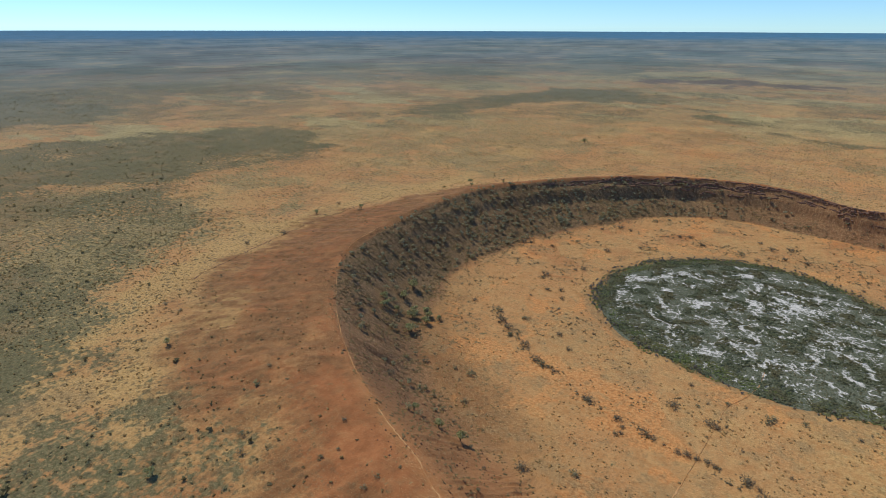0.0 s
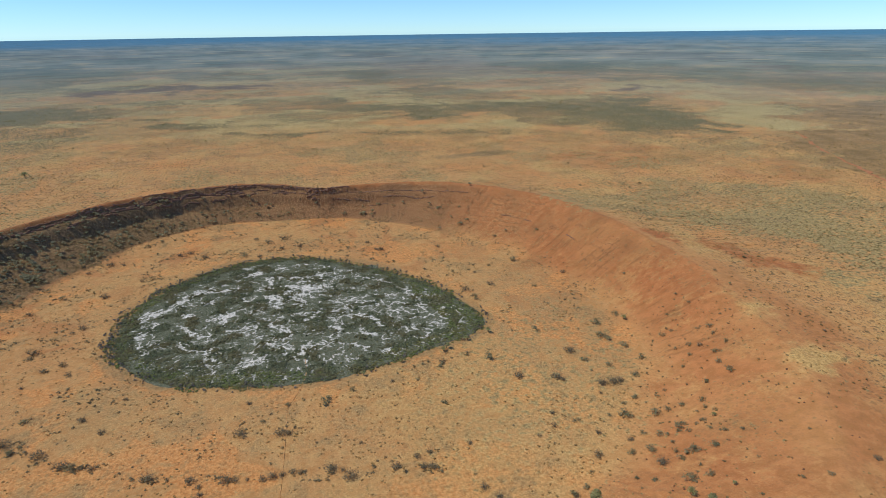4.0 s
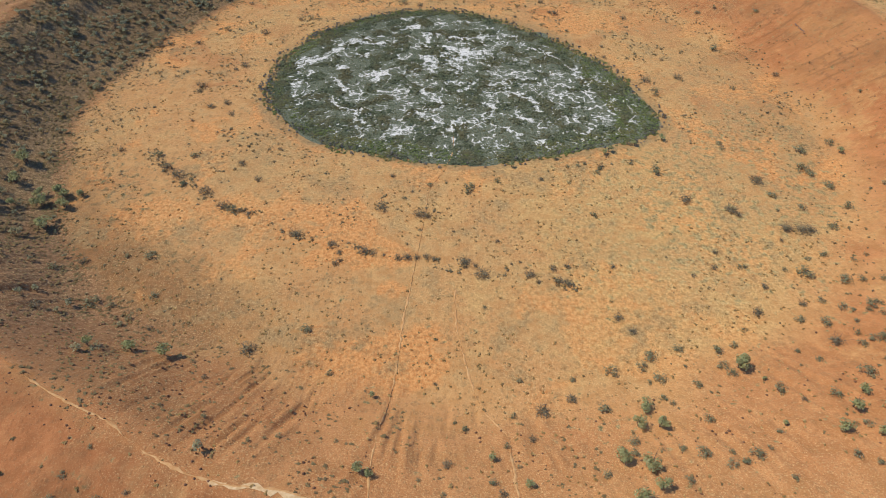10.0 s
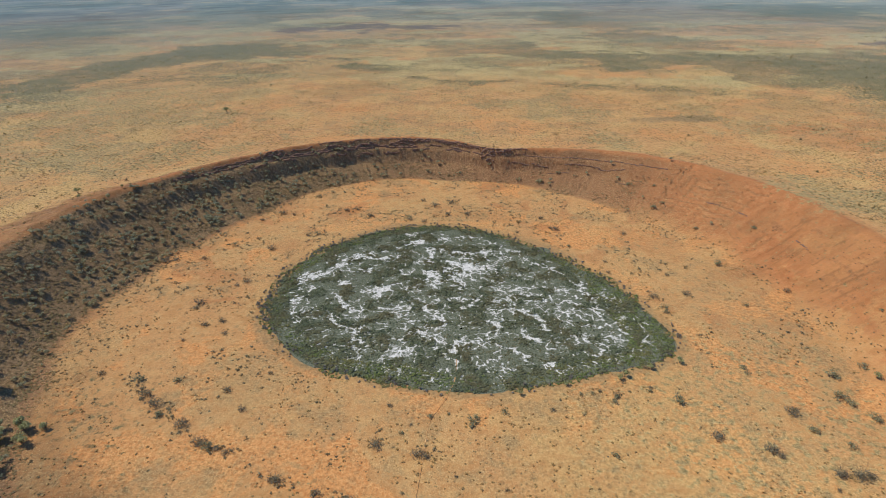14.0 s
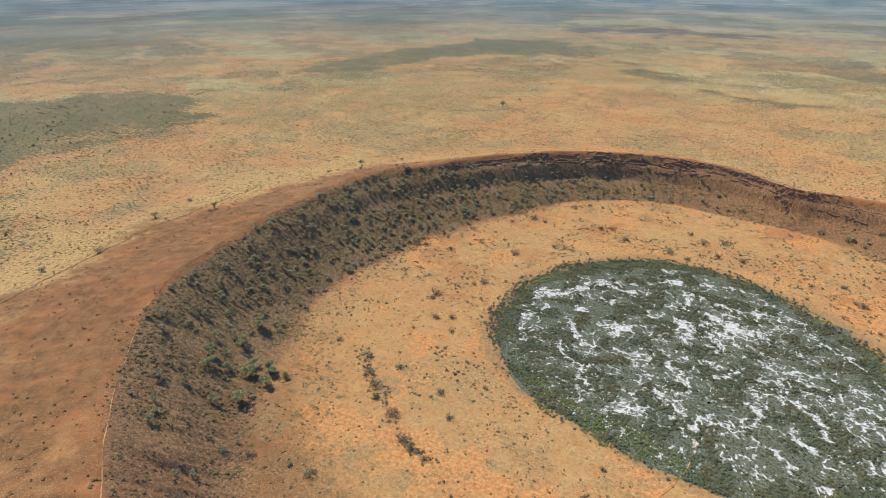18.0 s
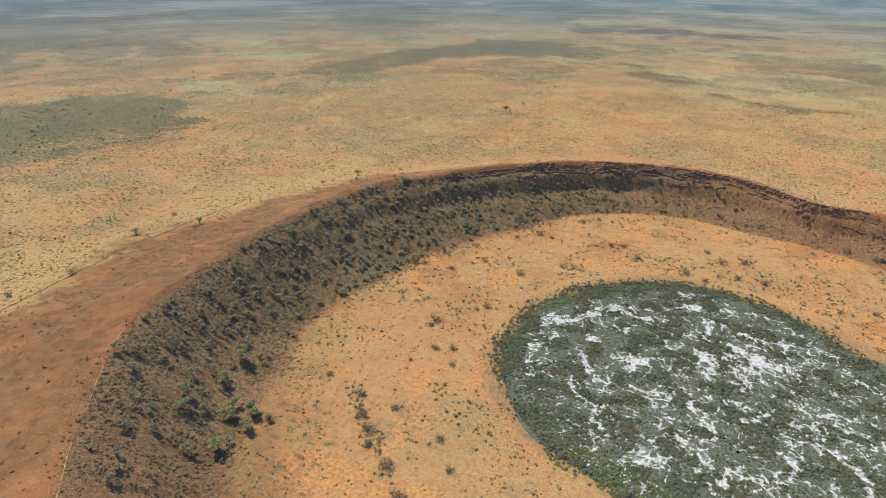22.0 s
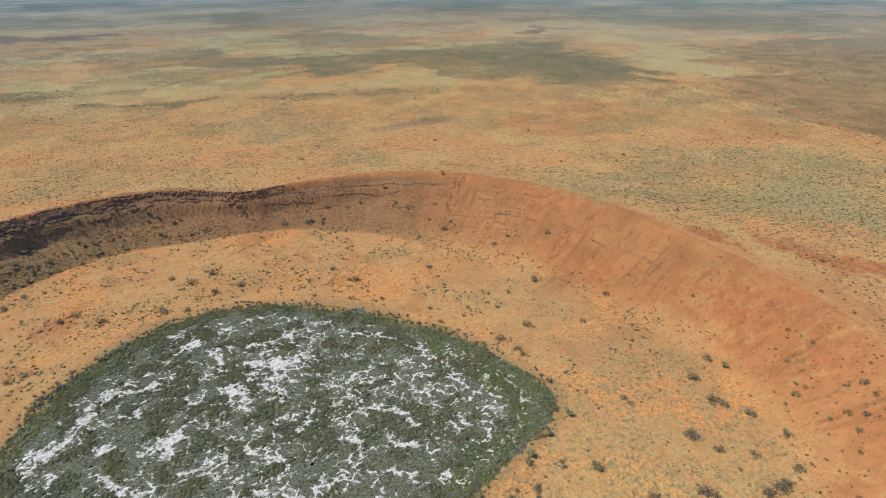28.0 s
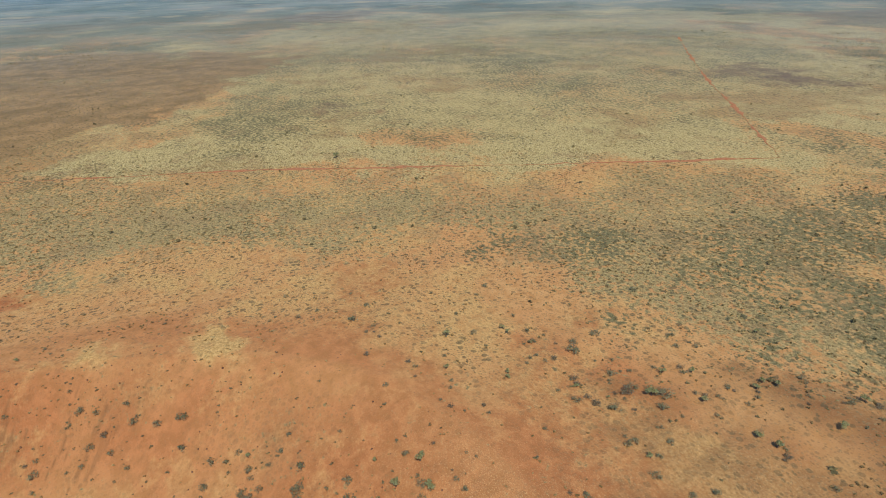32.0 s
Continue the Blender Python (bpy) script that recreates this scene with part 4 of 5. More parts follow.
strip("footpath_descent", [(-35, -182), (-41, -227), (-43, -260), (-46, -286), (-49, -309), (-50, -329), (-49, -354)], 1.3, DIM,
      "steep pale path down the inner wall", "footpath", seed=2)
strip("gully_track", [(-8, -199), (-8, -231), (-3, -257), (1, -280), (9, -297), (17, -309), (16, -329), (16, -347)], 1.6, DIM,
      "pale washed gully on the inner wall", "gully", seed=3)
strip("footpath_pan", [(-5, -20), (-6, -48), (-14, -73), (-26, -96), (-30, -140), (-35, -182)], 0.7, DIM, "thin footpath from the pan to the wall", "footpath", seed=4)
strip("road_east", [(1306, 652), (1163, 454), (990, 149), (915, -60), (820, -318), (700, -570), (633, -717), (507, -993)], 10.0, REDDIRT,
      "straight red dirt road across the plain", "road", 0.5, 12)
strip("road_south", [(507, -993), (761, -1190), (998, -1366), (1530, -1795)], 10.0, REDDIRT, "straight red dirt road running south-east", "road", 0.7, 16)
strip("wash_west", [(-533, -214), (-542, -164), (-550, -117), (-565, -7), (-561, 94), (-558, 159)], 1.8, DUSK,
      "dark narrow drainage line below the rim", "gully", seed=5)


# ---- plants ----
def tuft(rng, leaves, flat=0.75, size=0.42, lobes_n=5):
    """A unit clump, 1 across and about flat high, of leaf sprays laid over a few uneven lobes."""
    lobes = [(rng.uniform(-0.28, 0.28), rng.uniform(-0.28, 0.28), rng.uniform(0.30, 0.65) * flat, rng.uniform(0.14, 0.27)) for _ in range(lobes_n)]
    V, F = [], []
    for n in range(leaves):
        lx, ly, lz, lr = lobes[rng.randint(lobes_n)]
        d = rng.normal(size=3)
        d[2] = abs(d[2]) * 0.9 if rng.rand() < 0.75 else d[2]
        d /= np.linalg.norm(d)
        p = np.array((lx, ly, lz)) + d * lr * rng.uniform(0.65, 1.05) * np.array((1, 1, flat))
        nrm = d * 0.85 + rng.normal(size=3) * 0.28 + np.array((0, 0, 0.45))
        nrm /= np.linalg.norm(nrm)
        a = np.cross(nrm, rng.normal(size=3))
        a /= np.linalg.norm(a)
        b = np.cross(nrm, a)
        q = size * rng.uniform(0.4, 0.8)
        k = len(V)
        V += [p - 0.45 * q * a - 0.35 * q * b, p + 0.5 * q * b - 0.1 * q * a, p + 0.6 * q * a - 0.1 * q * b]
        F.append((k, k + 1, k + 2))
    V = np.array(V)
    V[:, 2] -= V[:, 2].min()
    return V, np.array(F)


def scatter(name, places, sizes, heights, templates, material, label, category):
    """ONE object of many clumps that nobody could count."""
    rng = np.random.RandomState(len(places))
    pick = rng.randint(len(templates), size=len(places))
    z = height(places[:, 0], places[:, 1]) - 0.05
    VV, FF, base = [], [], 0
    for k, (tv, tf) in enumerate(templates):
        idx = np.where(pick == k)[0]
        if not len(idx):
            continue
        a = rng.rand(len(idx)) * 2 * np.pi
        c, s = np.cos(a)[:, None], np.sin(a)[:, None]
        sx = sizes[idx][:, None]
        v = np.stack([(c * tv[:, 0] - s * tv[:, 1]) * sx + places[idx, 0][:, None],
                      (s * tv[:, 0] + c * tv[:, 1]) * sx + places[idx, 1][:, None],
                      tv[:, 2] * heights[idx][:, None] + z[idx][:, None]], -1)
        f = tf[None] + (np.arange(len(idx)) * len(tv))[:, None, None] + base
        VV.append(v.reshape(-1, 3))
        FF.append(f.reshape(-1, 3))
        base += len(idx) * len(tv)
    me = mesh_from(name, np.concatenate(VV), np.concatenate(FF), material)
    return tagged(new(name, me), label, category, kind="stuff")


def sprinkle(n, r0, r1, seed):
    """Even places in a ring round the crater's middle."""
    rng = np.random.RandomState(seed)
    r = np.sqrt(rng.uniform(r0 * r0, r1 * r1, n))
    a = rng.uniform(-np.pi, np.pi, n)
    return np.c_[CX + r * np.cos(a), CY + r * np.sin(a)], rng


def zone(p):
    r, th = polar(p[:, 0], p[:, 1])
    fl, cr = ring(FLOOR_R, th), ring(CREST_R, th, 3)
    return r, th, (r - fl) / (cr - fl), r / ring(LAKE_R, th)


trng = np.random.RandomState(3)
TINY = [tuft(trng, 5, 0.9, 1.5) for _ in range(6)]
SMALL = [tuft(trng, 10, 0.8, 1.1) for _ in range(5)]
MEDIUM = [tuft(trng, 26, 0.85, 0.56, 7) for _ in range(8)]
TWIGGY = [tuft(trng, 26, 0.75, 0.46, 7) for _ in range(7)]

SLENDER = []
for tv, tf in [tuft(trng, 44, 0.8, 0.42, 7) for _ in range(7)]:
    tv[:, 2] = 0.30 + 0.75 * tv[:, 2]
    k0, lean_ = len(tv), trng.normal(size=2) * 0.06
    foot_ = np.array([(0.035 * math.cos(g), 0.035 * math.sin(g), 0.0) for g in (0, 2.1, 4.2)])
    tip_ = np.array([(lean_[0], lean_[1], 0.75)])
    SLENDER.append((np.r_[tv, foot_, tip_], np.r_[tf, np.array([(k0, k0 + 1, k0 + 3), (k0 + 1, k0 + 2, k0 + 3), (k0 + 2, k0, k0 + 3)])]))

SHRUB_CHAIN = [(-265, -41), (-231, -71), (-206, -96), (-188, -112), (-161, -121), (-128, -145), (-94, -157), (-67, -165), (-40, -173), (-3, -178), (12, -186), (41, -184), (68, -199)]

# low plants and scrub that nobody could count
p, rng = sprinkle(95000, 0, 240, 11)
r, th, s, rim = zone(p)
salt = salt_field(p[:, 0], p[:, 1], rim, th)
keep = (rim < 0.98) & (rng.rand(len(p)) > 0.985 * smooth(0.25, 0.52, salt)) & (rng.rand(len(p)) < 0.3 + 0.7 * smooth(0.42, 0.58, fbm(p[:, 0], p[:, 1], 14, 4, 63)))
p = p[keep]
big = rng.uniform(0.6, 1.7, len(p)) * (1 + 0.8 * smooth(0.45, 0.6, fbm(p[:, 0], p[:, 1], 14, 4, 63)))
scatter("pan_shrubs", p, big, 0.55 * big, SMALL, M_PAN, "low grey-green samphire shrubs on the white salt pan", "shrubs")
p, rng = sprinkle(95000, 60, 250, 12)
r, th, s, rim = zone(p)
w = ring([(180, 24), (120, 20), (90, 14), (45, 16), (15, 34), (-15, 40), (-40, 26), (-90, 20), (-140, 30)], th)
gap = (1 - rim) * r / np.maximum(rim, 0.1) - 1 + 22 * (fbm(p[:, 0], p[:, 1], 26, 4, 9, 0.6) - 0.5)
thin = ring([(180, 0.55), (135, 0.7), (90, 0.75), (60, 0.6), (30, 0.75), (-20, 0.8), (-50, 0.7), (-75, 0.35), (-100, 0.3), (-125, 0.75), (-150, 0.85)], th)
keep = (gap > 0) & (gap < w) & (rng.rand(len(p)) < thin * (0.45 + 0.9 * smooth(0.38, 0.60, fbm(p[:, 0], p[:, 1], 13, 4, 123))))
p = p[keep]
big = rng.uniform(1.0, 2.8, len(p)) * (0.7 + 0.7 * rng.rand(len(p)) ** 2)
scatter("fringe_trees", p, big, 0.62 * big * rng.uniform(0.6, 1.3, len(p)), MEDIUM, M_FRINGE, "dense green paperbark thicket ringing the salt pan", "trees")
p, rng = sprinkle(13000, 60, 270, 16)
r, th, s, rim = zone(p)
gap = (rim - 1) * r / np.maximum(rim, 0.1) + 10 * (fbm(p[:, 0], p[:, 1], 18, 3, 9) - 0.5)
keep = (gap > -9) & (gap < 5) & (rng.rand(len(p)) < ring([(170, 1), (120, 0.7), (80, 0.5), (30, 0.4), (-30, 0.3), (-90, 0.15), (-150, 0.5)], th))
p = p[keep]
big = rng.uniform(1.8, 3.6, len(p))
scatter("dead_fringe", p, big, big * rng.uniform(0.8, 1.4, len(p)), MEDIUM, M_DEAD, "grey dying shrubs at the outer edge of the thicket", "shrubs")
p, rng = sprinkle(150000, 300, 490, 13)
r, th, s, rim = zone(p)
dk = covers(p[:, 0], p[:, 1])["dark"]
lush = ring(LUSH, th)
clump = smooth(0.34, 0.58, fbm(p[:, 0], p[:, 1], 24, 4, 65))
dk = np.maximum(dk, 0.35 * smooth(0.50, 0.62, fbm(p[:, 0], p[:, 1], 20, 4, 95)) * smooth(-172, -150, np.degrees(th)) * smooth(-70, -100, np.degrees(th)) * smooth(0.1, 0.3, s))
keep = (s < 1.0) & (rng.rand(len(p)) < dk * (0.45 + 0.5 * lush) * (0.45 + 0.55 * clump))
p, cl = p[keep], clump[keep]
big = rng.uniform(0.8, 1.9, len(p)) * (0.8 + 0.5 * cl)
scatter("wall_scrub", p, big, big * rng.uniform(0.14, 0.32, len(p)), TINY + SMALL[:2], M_WALL, "low olive-brown spinifex cushions covering the shaded inner wall", "scrub")
p, rng = sprinkle(9000, 320, 480, 17)
r, th, s, rim = zone(p)
lush = ring([(175, 0.9), (140, 1), (115, 0.8), (98, 0.25), (85, 0.1), (60, 0.05), (30, 0.0), (-90, 0), (-140, 0.06), (-165, 0.35)], th)
keep = (s > 0.02) & (s < 0.97) & (rng.rand(len(p)) < 0.62 * lush * (0.4 + 1.2 * smooth(0.4, 0.6, fbm(p[:, 0], p[:, 1], 28, 3, 91))))
p = p[keep]
big = rng.uniform(2.8, 7.6, len(p))
scatter("wall_trees", p, big, big * rng.uniform(0.9, 1.45, len(p)), SLENDER, M_WALLTREE, "grey-green wattles crowding the shaded crater wall", "trees")
p, rng = sprinkle(150000, 80, 1350, 14)
r, th, s, rim = zone(p)
keep = (rim > 1.02) & (rng.rand(len(p)) < 0.2 + 0.8 * smooth(0.4, 0.6, fbm(p[:, 0], p[:, 1], 60, 4, 61)))
keep &= (rng.rand(len(p)) < 1 - 0.55 * smooth(0.1, 0.3, s) * smooth(1.25, 1.05, s))
p = p[keep]
dist = np.hypot(p[:, 0], p[:, 1])
keep = rng.rand(len(p)) < smooth(1350, 850, dist)
p, dist = p[keep], dist[keep]
big = rng.uniform(0.6, 1.9, len(p))
out = zone(p)[2] > 1.15
deg = np.degrees(zone(p)[1])
thin = smooth(-100, -80, deg) * smooth(-15, -40, deg) * smooth(3.0, 2.2, zone(p)[2])
slope = smooth(2.6, 1.4, zone(p)[2]) * (np.abs(deg) > 110)
keep = rng.rand(len(p)) > np.maximum(0.8 * thin, 0.45 * slope) * out
p, big, out = p[keep], big[keep], out[keep]
scatter("spinifex_tussocks", p[~out], big[~out], 0.5 * big[~out], TINY, M_TUSSOCK, "dry spinifex tussocks dotting the orange crater floor", "grass")
scatter("plain_tussocks", p[out], 1.15 * big[out], 0.6 * big[out], TINY, M_OUTER, "dark dry tussocks dotting the yellow outer plain", "grass")
p, rng = sprinkle(55000, 110, 440, 18)
r, th, s, rim = zone(p)
side = ring([(180, 1), (90, 1), (50, 0.75), (10, 0.65), (-30, 0.5), (-90, 0.18), (-140, 0.6)], th)
thick = 0.005 + 0.58 * side * smooth(0.51, 0.60, fbm(p[:, 0], p[:, 1], 24, 5, 67, 0.62))
for cx, cy, rx, ry in ((-1, 290, 65, 26), (75, 262, 45, 24), (-185, -45, 45, 35), (-60, -120, 60, 14), (-120, 285, 70, 26)):
    thick = np.maximum(thick, 0.9 * blob(p[:, 0], p[:, 1], cx, cy, rx, ry, 0, 0.6) * smooth(0.40, 0.58, fbm(p[:, 0], p[:, 1], 12, 3, 77)))
chain = smooth(9, 2, seg_dist(p[:, 0], p[:, 1] + 8 * (fbm(p[:, 0], p[:, 1], 20, 2, 181) - 0.5), SHRUB_CHAIN)) * smooth(0.40, 0.55, fbm(p[:, 0], p[:, 1], 16, 3, 183))
thick = np.maximum(thick * np.where(p[:, 1] < -20, 0.45, 0.85), 0.9 * chain)
keep = (rim > 1.05) & (s < 0.2) & (rng.rand(len(p)) < thick)
p = p[keep]
big = 0.6 + 3.4 * rng.rand(len(p)) ** 1.7 * smooth(0.0, 0.25, thick[keep]) + 0.5 * rng.rand(len(p))
scatter("floor_scrub", p, big, big * rng.uniform(0.4, 0.8, len(p)), TWIGGY, M_DRY, "sparse grey-brown bushes on the crater floor", "scrub")
p, rng = sprinkle(190000, 420, 2550, 19)
r, th, s, rim = zone(p)
k = covers(p[:, 0], p[:, 1])
dense = 0.05 + 0.05 * smooth(700, 1400, r) + 0.48 * k["scrub"] + 0.22 * k["speck"] - 0.05 * k["straw"] + 0.25 * smooth(0.5, 0.64, fbm(p[:, 0], p[:, 1], 55, 3, 69))
keep = (s > 1.25) & (rng.rand(len(p)) < dense)
p = p[keep]
far = np.hypot(p[:, 0], p[:, 1] - CY)
big = rng.uniform(0.9, 2.2, len(p)) * np.where(rng.rand(len(p)) < 0.04 + 0.06 * smooth(0.4, 0.8, k["scrub"][keep]), 2.2, 1.0)
scatter("plain_scrub", p, big, big * rng.uniform(0.6, 1.0, len(p)), TINY, M_PLAIN, "scattered low scrub over the outer plain", "scrub")

p, rng = sprinkle(230000, 430, 1250, 23)
r, th, s, rim = zone(p)
k = covers(p[:, 0], p[:, 1])
dense = np.clip(0.03 + 0.7 * k["speck"] + 0.5 * k["straw"] + 0.35 * k["scrub"] - 0.6 * k["grass"], 0, 0.8) * smooth(1250, 700, r)
keep = (s > 1.3) & (rng.rand(len(p)) < dense) & (rng.rand(len(p)) < 0.25 + 0.75 * smooth(0.42, 0.56, fbm(p[:, 0], p[:, 1], 9, 3, 121)))
p = p[keep]
big = rng.uniform(0.9, 2.3, len(p))
scatter("khaki_tussocks", p, big, big * rng.uniform(0.4, 0.8, len(p)), TINY, M_KHAKI, "pale khaki spinifex hummocks on the outer plain", "grass")

# ---- rock ledges under the far rim ----
def rock(rng_):
    """A squared, broken block about 1 m each way."""
    bm = bmesh.new()
    for _ in range(18):
        v = rng_.uniform(-1, 1, 3)
        v /= max(abs(v)) ** 0.75
        bm.verts.new(v * 0.5)
    bmesh.ops.convex_hull(bm, input=bm.verts[:])
    loose = [v for v in bm.verts if not v.link_faces]
    bmesh.ops.delete(bm, geom=loose, context="VERTS")
    me = bpy.data.meshes.new("block")
    bm.to_mesh(me)
    bm.free()
    me.materials.append(ROCK)
    return me


rock_rng = np.random.RandomState(5)
BLOCKS = [rock(rock_rng) for _ in range(9)]


def ledge(theta, level, length, tall, label, deep=(3.0, 5.5)):
    """A broken run of quartzite blocks along the wall; level(theta) is its share of the wall's width."""
    a0 = radians(theta)

    def at(a, wander=0.0):
        f, c = float(ring(FLOOR_R, np.array([a]))[0]), float(ring(CREST_R, np.array([a]), 3)[0])
        r_ = f + (c - f) * level(math.degrees(a)) + wander
        x, y = CX + r_ * math.cos(a), CY + r_ * math.sin(a)
        return r_, x, y, float(height(np.array([x]), np.array([y]))[0])

    r0, ox, oy, oz = at(a0)
    root = new("rock_ledge")
    root.location = (ox, oy, oz)
    n = int(length / 3.0)
    for i in range(n):
        a = a0 + ((i + 0.5) / n - 0.5) * length / r0
        _, x, y, z = at(a, rock_rng.normal() * 0.25 * deep[0])
        ob = new("block", BLOCKS[rock_rng.randint(len(BLOCKS))])
        ob.parent = root
        sx, sy, sz = rock_rng.uniform(2.8, 6.2), rock_rng.uniform(*deep), tall * rock_rng.uniform(0.55, 1.3)
        ob.location = (x - ox, y - oy, z - oz + 0.12 * sz)
        ob.rotation_euler = (rock_rng.normal() * 0.08, rock_rng.normal() * 0.08, a + math.pi / 2 + rock_rng.normal() * 0.15)
        ob.scale = (sx, sy, sz)
    tagged(root, label, "rock ledge", "rock ledges under the rim")


def wave(base, amp, phase):
    return lambda deg: base + amp * math.sin(radians(9 * deg + phase)) + 0.5 * amp * math.sin(radians(23 * deg + 2 * phase))


for theta in range(80, 142, 4):
    ledge(theta + rock_rng.uniform(-0.5, 0.5), wave(0.90, 0.015, 20), 27 + 7 * rock_rng.rand(), 3.6, "dark broken quartzite ledge just under the rim", (2.0, 4.5))
for theta in range(84, 130, 6):
    ledge(theta + rock_rng.uniform(-2, 2), wave(0.76, 0.03, 60), 18 + 10 * rock_rng.rand(), 2.8, "weathered dark red ledge on the steep wall", (2.0, 4.0))
for theta in range(78, 138, 5):
    ledge(theta + rock_rng.uniform(-1, 1), wave(0.955, 0.012, 140), 30 + 6 * rock_rng.rand(), 1.9, "crumbling brown blocks along the very top of the wall", (1.6, 3.4))
for theta in range(84, 128, 5):
    ledge(theta + rock_rng.uniform(-1, 1), wave(0.86, 0.02, 210), 26 + 8 * rock_rng.rand(), 2.6, "dark jumbled blocks below the rim", (1.6, 3.6))
for theta in range(98, 124, 4):
    ledge(theta + rock_rng.uniform(-1, 1), wave(0.83, 0.015, 75), 24 + 8 * rock_rng.rand(), 3.6, "dark cliff face of stacked quartzite blocks", (1.8, 3.2))
for theta in range(50, 80, 4):
    ledge(theta, wave(0.84, 0.02, 100), 25 + 6 * rock_rng.rand(), 1.5, "long low red-brown ledge under the rim", (1.3, 2.4))
for theta in (57, 61, 65, 72, 76):
    ledge(theta, wave(0.72, 0.025, 10), 22 + 8 * rock_rng.rand(), 1.3, "thin dark ledge along the upper wall", (1.2, 2.2))
for theta in (55, 67, 69, 30, 36, 17):
    ledge(theta, wave(0.56, 0.03, 200), 14 + 8 * rock_rng.rand(), 1.0, "short low outcrop on the red wall", (1.2, 2.0))


def pebble(rng_):
    """A low angular stone of unit width: a bent ring under a cap."""
    n = 5
    a = np.sort(rng_.rand(n)) * 0.5 + np.arange(n) * 6.283 / n
    low = np.c_[0.5 * np.cos(a), 0.5 * np.sin(a), np.zeros(n)] * rng_.uniform(0.75, 1.15, (n, 1))
    top = np.c_[0.32 * np.cos(a), 0.32 * np.sin(a), rng_.uniform(0.35, 0.7, n)]
    F = []
    for q in range(n):
        w_ = (q + 1) % n
        F += [(q, w_, n + w_), (q, n + w_, n + q)]
    F += [(n, n + 1, n + 2), (n, n + 2, n + 3), (n, n + 3, n + 4)]
    return np.r_[low, top], np.array(F)


M_STONE = stuff_material("loose_quartzite", (0.15, 0.080, 0.048), (0.36, 0.190, 0.105), (0.25, 0.130, 0.070), 18)
p, rng = sprinkle(70000, 270, 500, 29)
r, th, s, rim = zone(p)
much = ring([(180, 0.25), (130, 0.35), (100, 0.6), (70, 0.55), (40, 0.3), (0, 0.12), (-50, 0.06), (-85, 0.35), (-110, 0.75), (-140, 0.85), (-160, 0.45)], th)
keep = (s > 0.05) & (s < 1.12) & (rng.rand(len(p)) < much * smooth(0.05, 0.5, s) * smooth(0.47, 0.60, fbm(p[:, 0], p[:, 1], 26, 5, 131, 0.62)))
p = p[keep]
big = 0.35 + 1.5 * rng.rand(len(p)) ** 3
scatter("loose_stones", p, big, 0.8 * big, [pebble(rock_rng) for _ in range(6)], M_STONE, "loose brown quartzite stones strewn over the crater wall", "stones")


# ---- single trees and shrubs ----
def part(name, me, parent, label=""):
    ob = new(name, me)
    ob.parent = parent
    return tagged(ob, label)


def stem(rng_, lean, thick, top, name, forks=3):
    """One tapered, slightly bent stem with a few forks, in a unit plant; lean is its side step."""
    V, F = [], []
    p1 = np.array((lean[0], lean[1], top * rng_.uniform(0.8, 1.05)))
    limbs = [([p1 * t + rng_.normal(size=3) * 0.025 * (0 < t < 1) for t in (0, 0.35, 0.7, 1)], thick)]
    for _ in range(forks):
        b0 = p1 * rng_.uniform(0.4, 0.8)
        e = rng_.normal(size=3) * 0.2 + np.array((0.5 * lean[0], 0.5 * lean[1], 0.18))
        limbs.append(([b0, b0 + 0.5 * e, b0 + e], thick * 0.5))
    for line, w in limbs:
        k0 = len(V)
        for q, pt in enumerate(line):
            ww = w * (1 - 0.75 * q / (len(line) - 1))
            V += [pt + ww * np.array((math.cos(g), math.sin(g), 0)) for g in (0, 2.09, 4.19)]
        for q in range(len(line) - 1):
            for g in range(3):
                i, j = k0 + 3 * q + g, k0 + 3 * q + (g + 1) % 3
                F.append((i, j, j + 3, i + 3))
    return mesh_from(name, np.array(V), np.array(F), BARK)


def make_plant(kind, rng_):
    """A unit plant, 1 across, with its stems and its crown."""
    root = new(kind)

    def around(n, reach):
        turn = rng_.rand() * 6.28
        return [(reach * math.cos(turn + 6.28 * i / n), reach * math.sin(turn + 6.28 * i / n)) for i in range(n)]

    if kind == "gum_tree":
        part("trunk", stem(rng_, (rng_.normal() * 0.05, rng_.normal() * 0.05), 0.04, 0.75, "trunk", 4), root)
        for at in around(2, 0.26):
            part("limb", stem(rng_, at, 0.022, 0.8, "limb", 2), root)
        v, f = tuft(rng_, 300, 0.62, 0.17, 8)
        v[:, 2] += 0.33
        part("crown", mesh_from("crown", v, f, LEAF_GREEN), root)
    elif kind == "shrub":
        for at in around(3, 0.26):
            part("stem", stem(rng_, at, 0.016, 0.5, "stem", 2), root)
        v, f = tuft(rng_, 190, 0.72, 0.145, 9)
        v[:, 2] += 0.04
        part("crown", mesh_from("crown", v, f, LEAF), root)
    else:
        for at in around(6, 0.36):
            part("branch", stem(rng_, at, 0.014, 0.55, "branch", 4), root)
        v, f = tuft(rng_, 190, 0.62, 0.13, 11)
        v[:, 2] += 0.03
        part("crown", mesh_from("crown", v, f, LEAF_GREY), root, "sparse grey foliage")
    return root


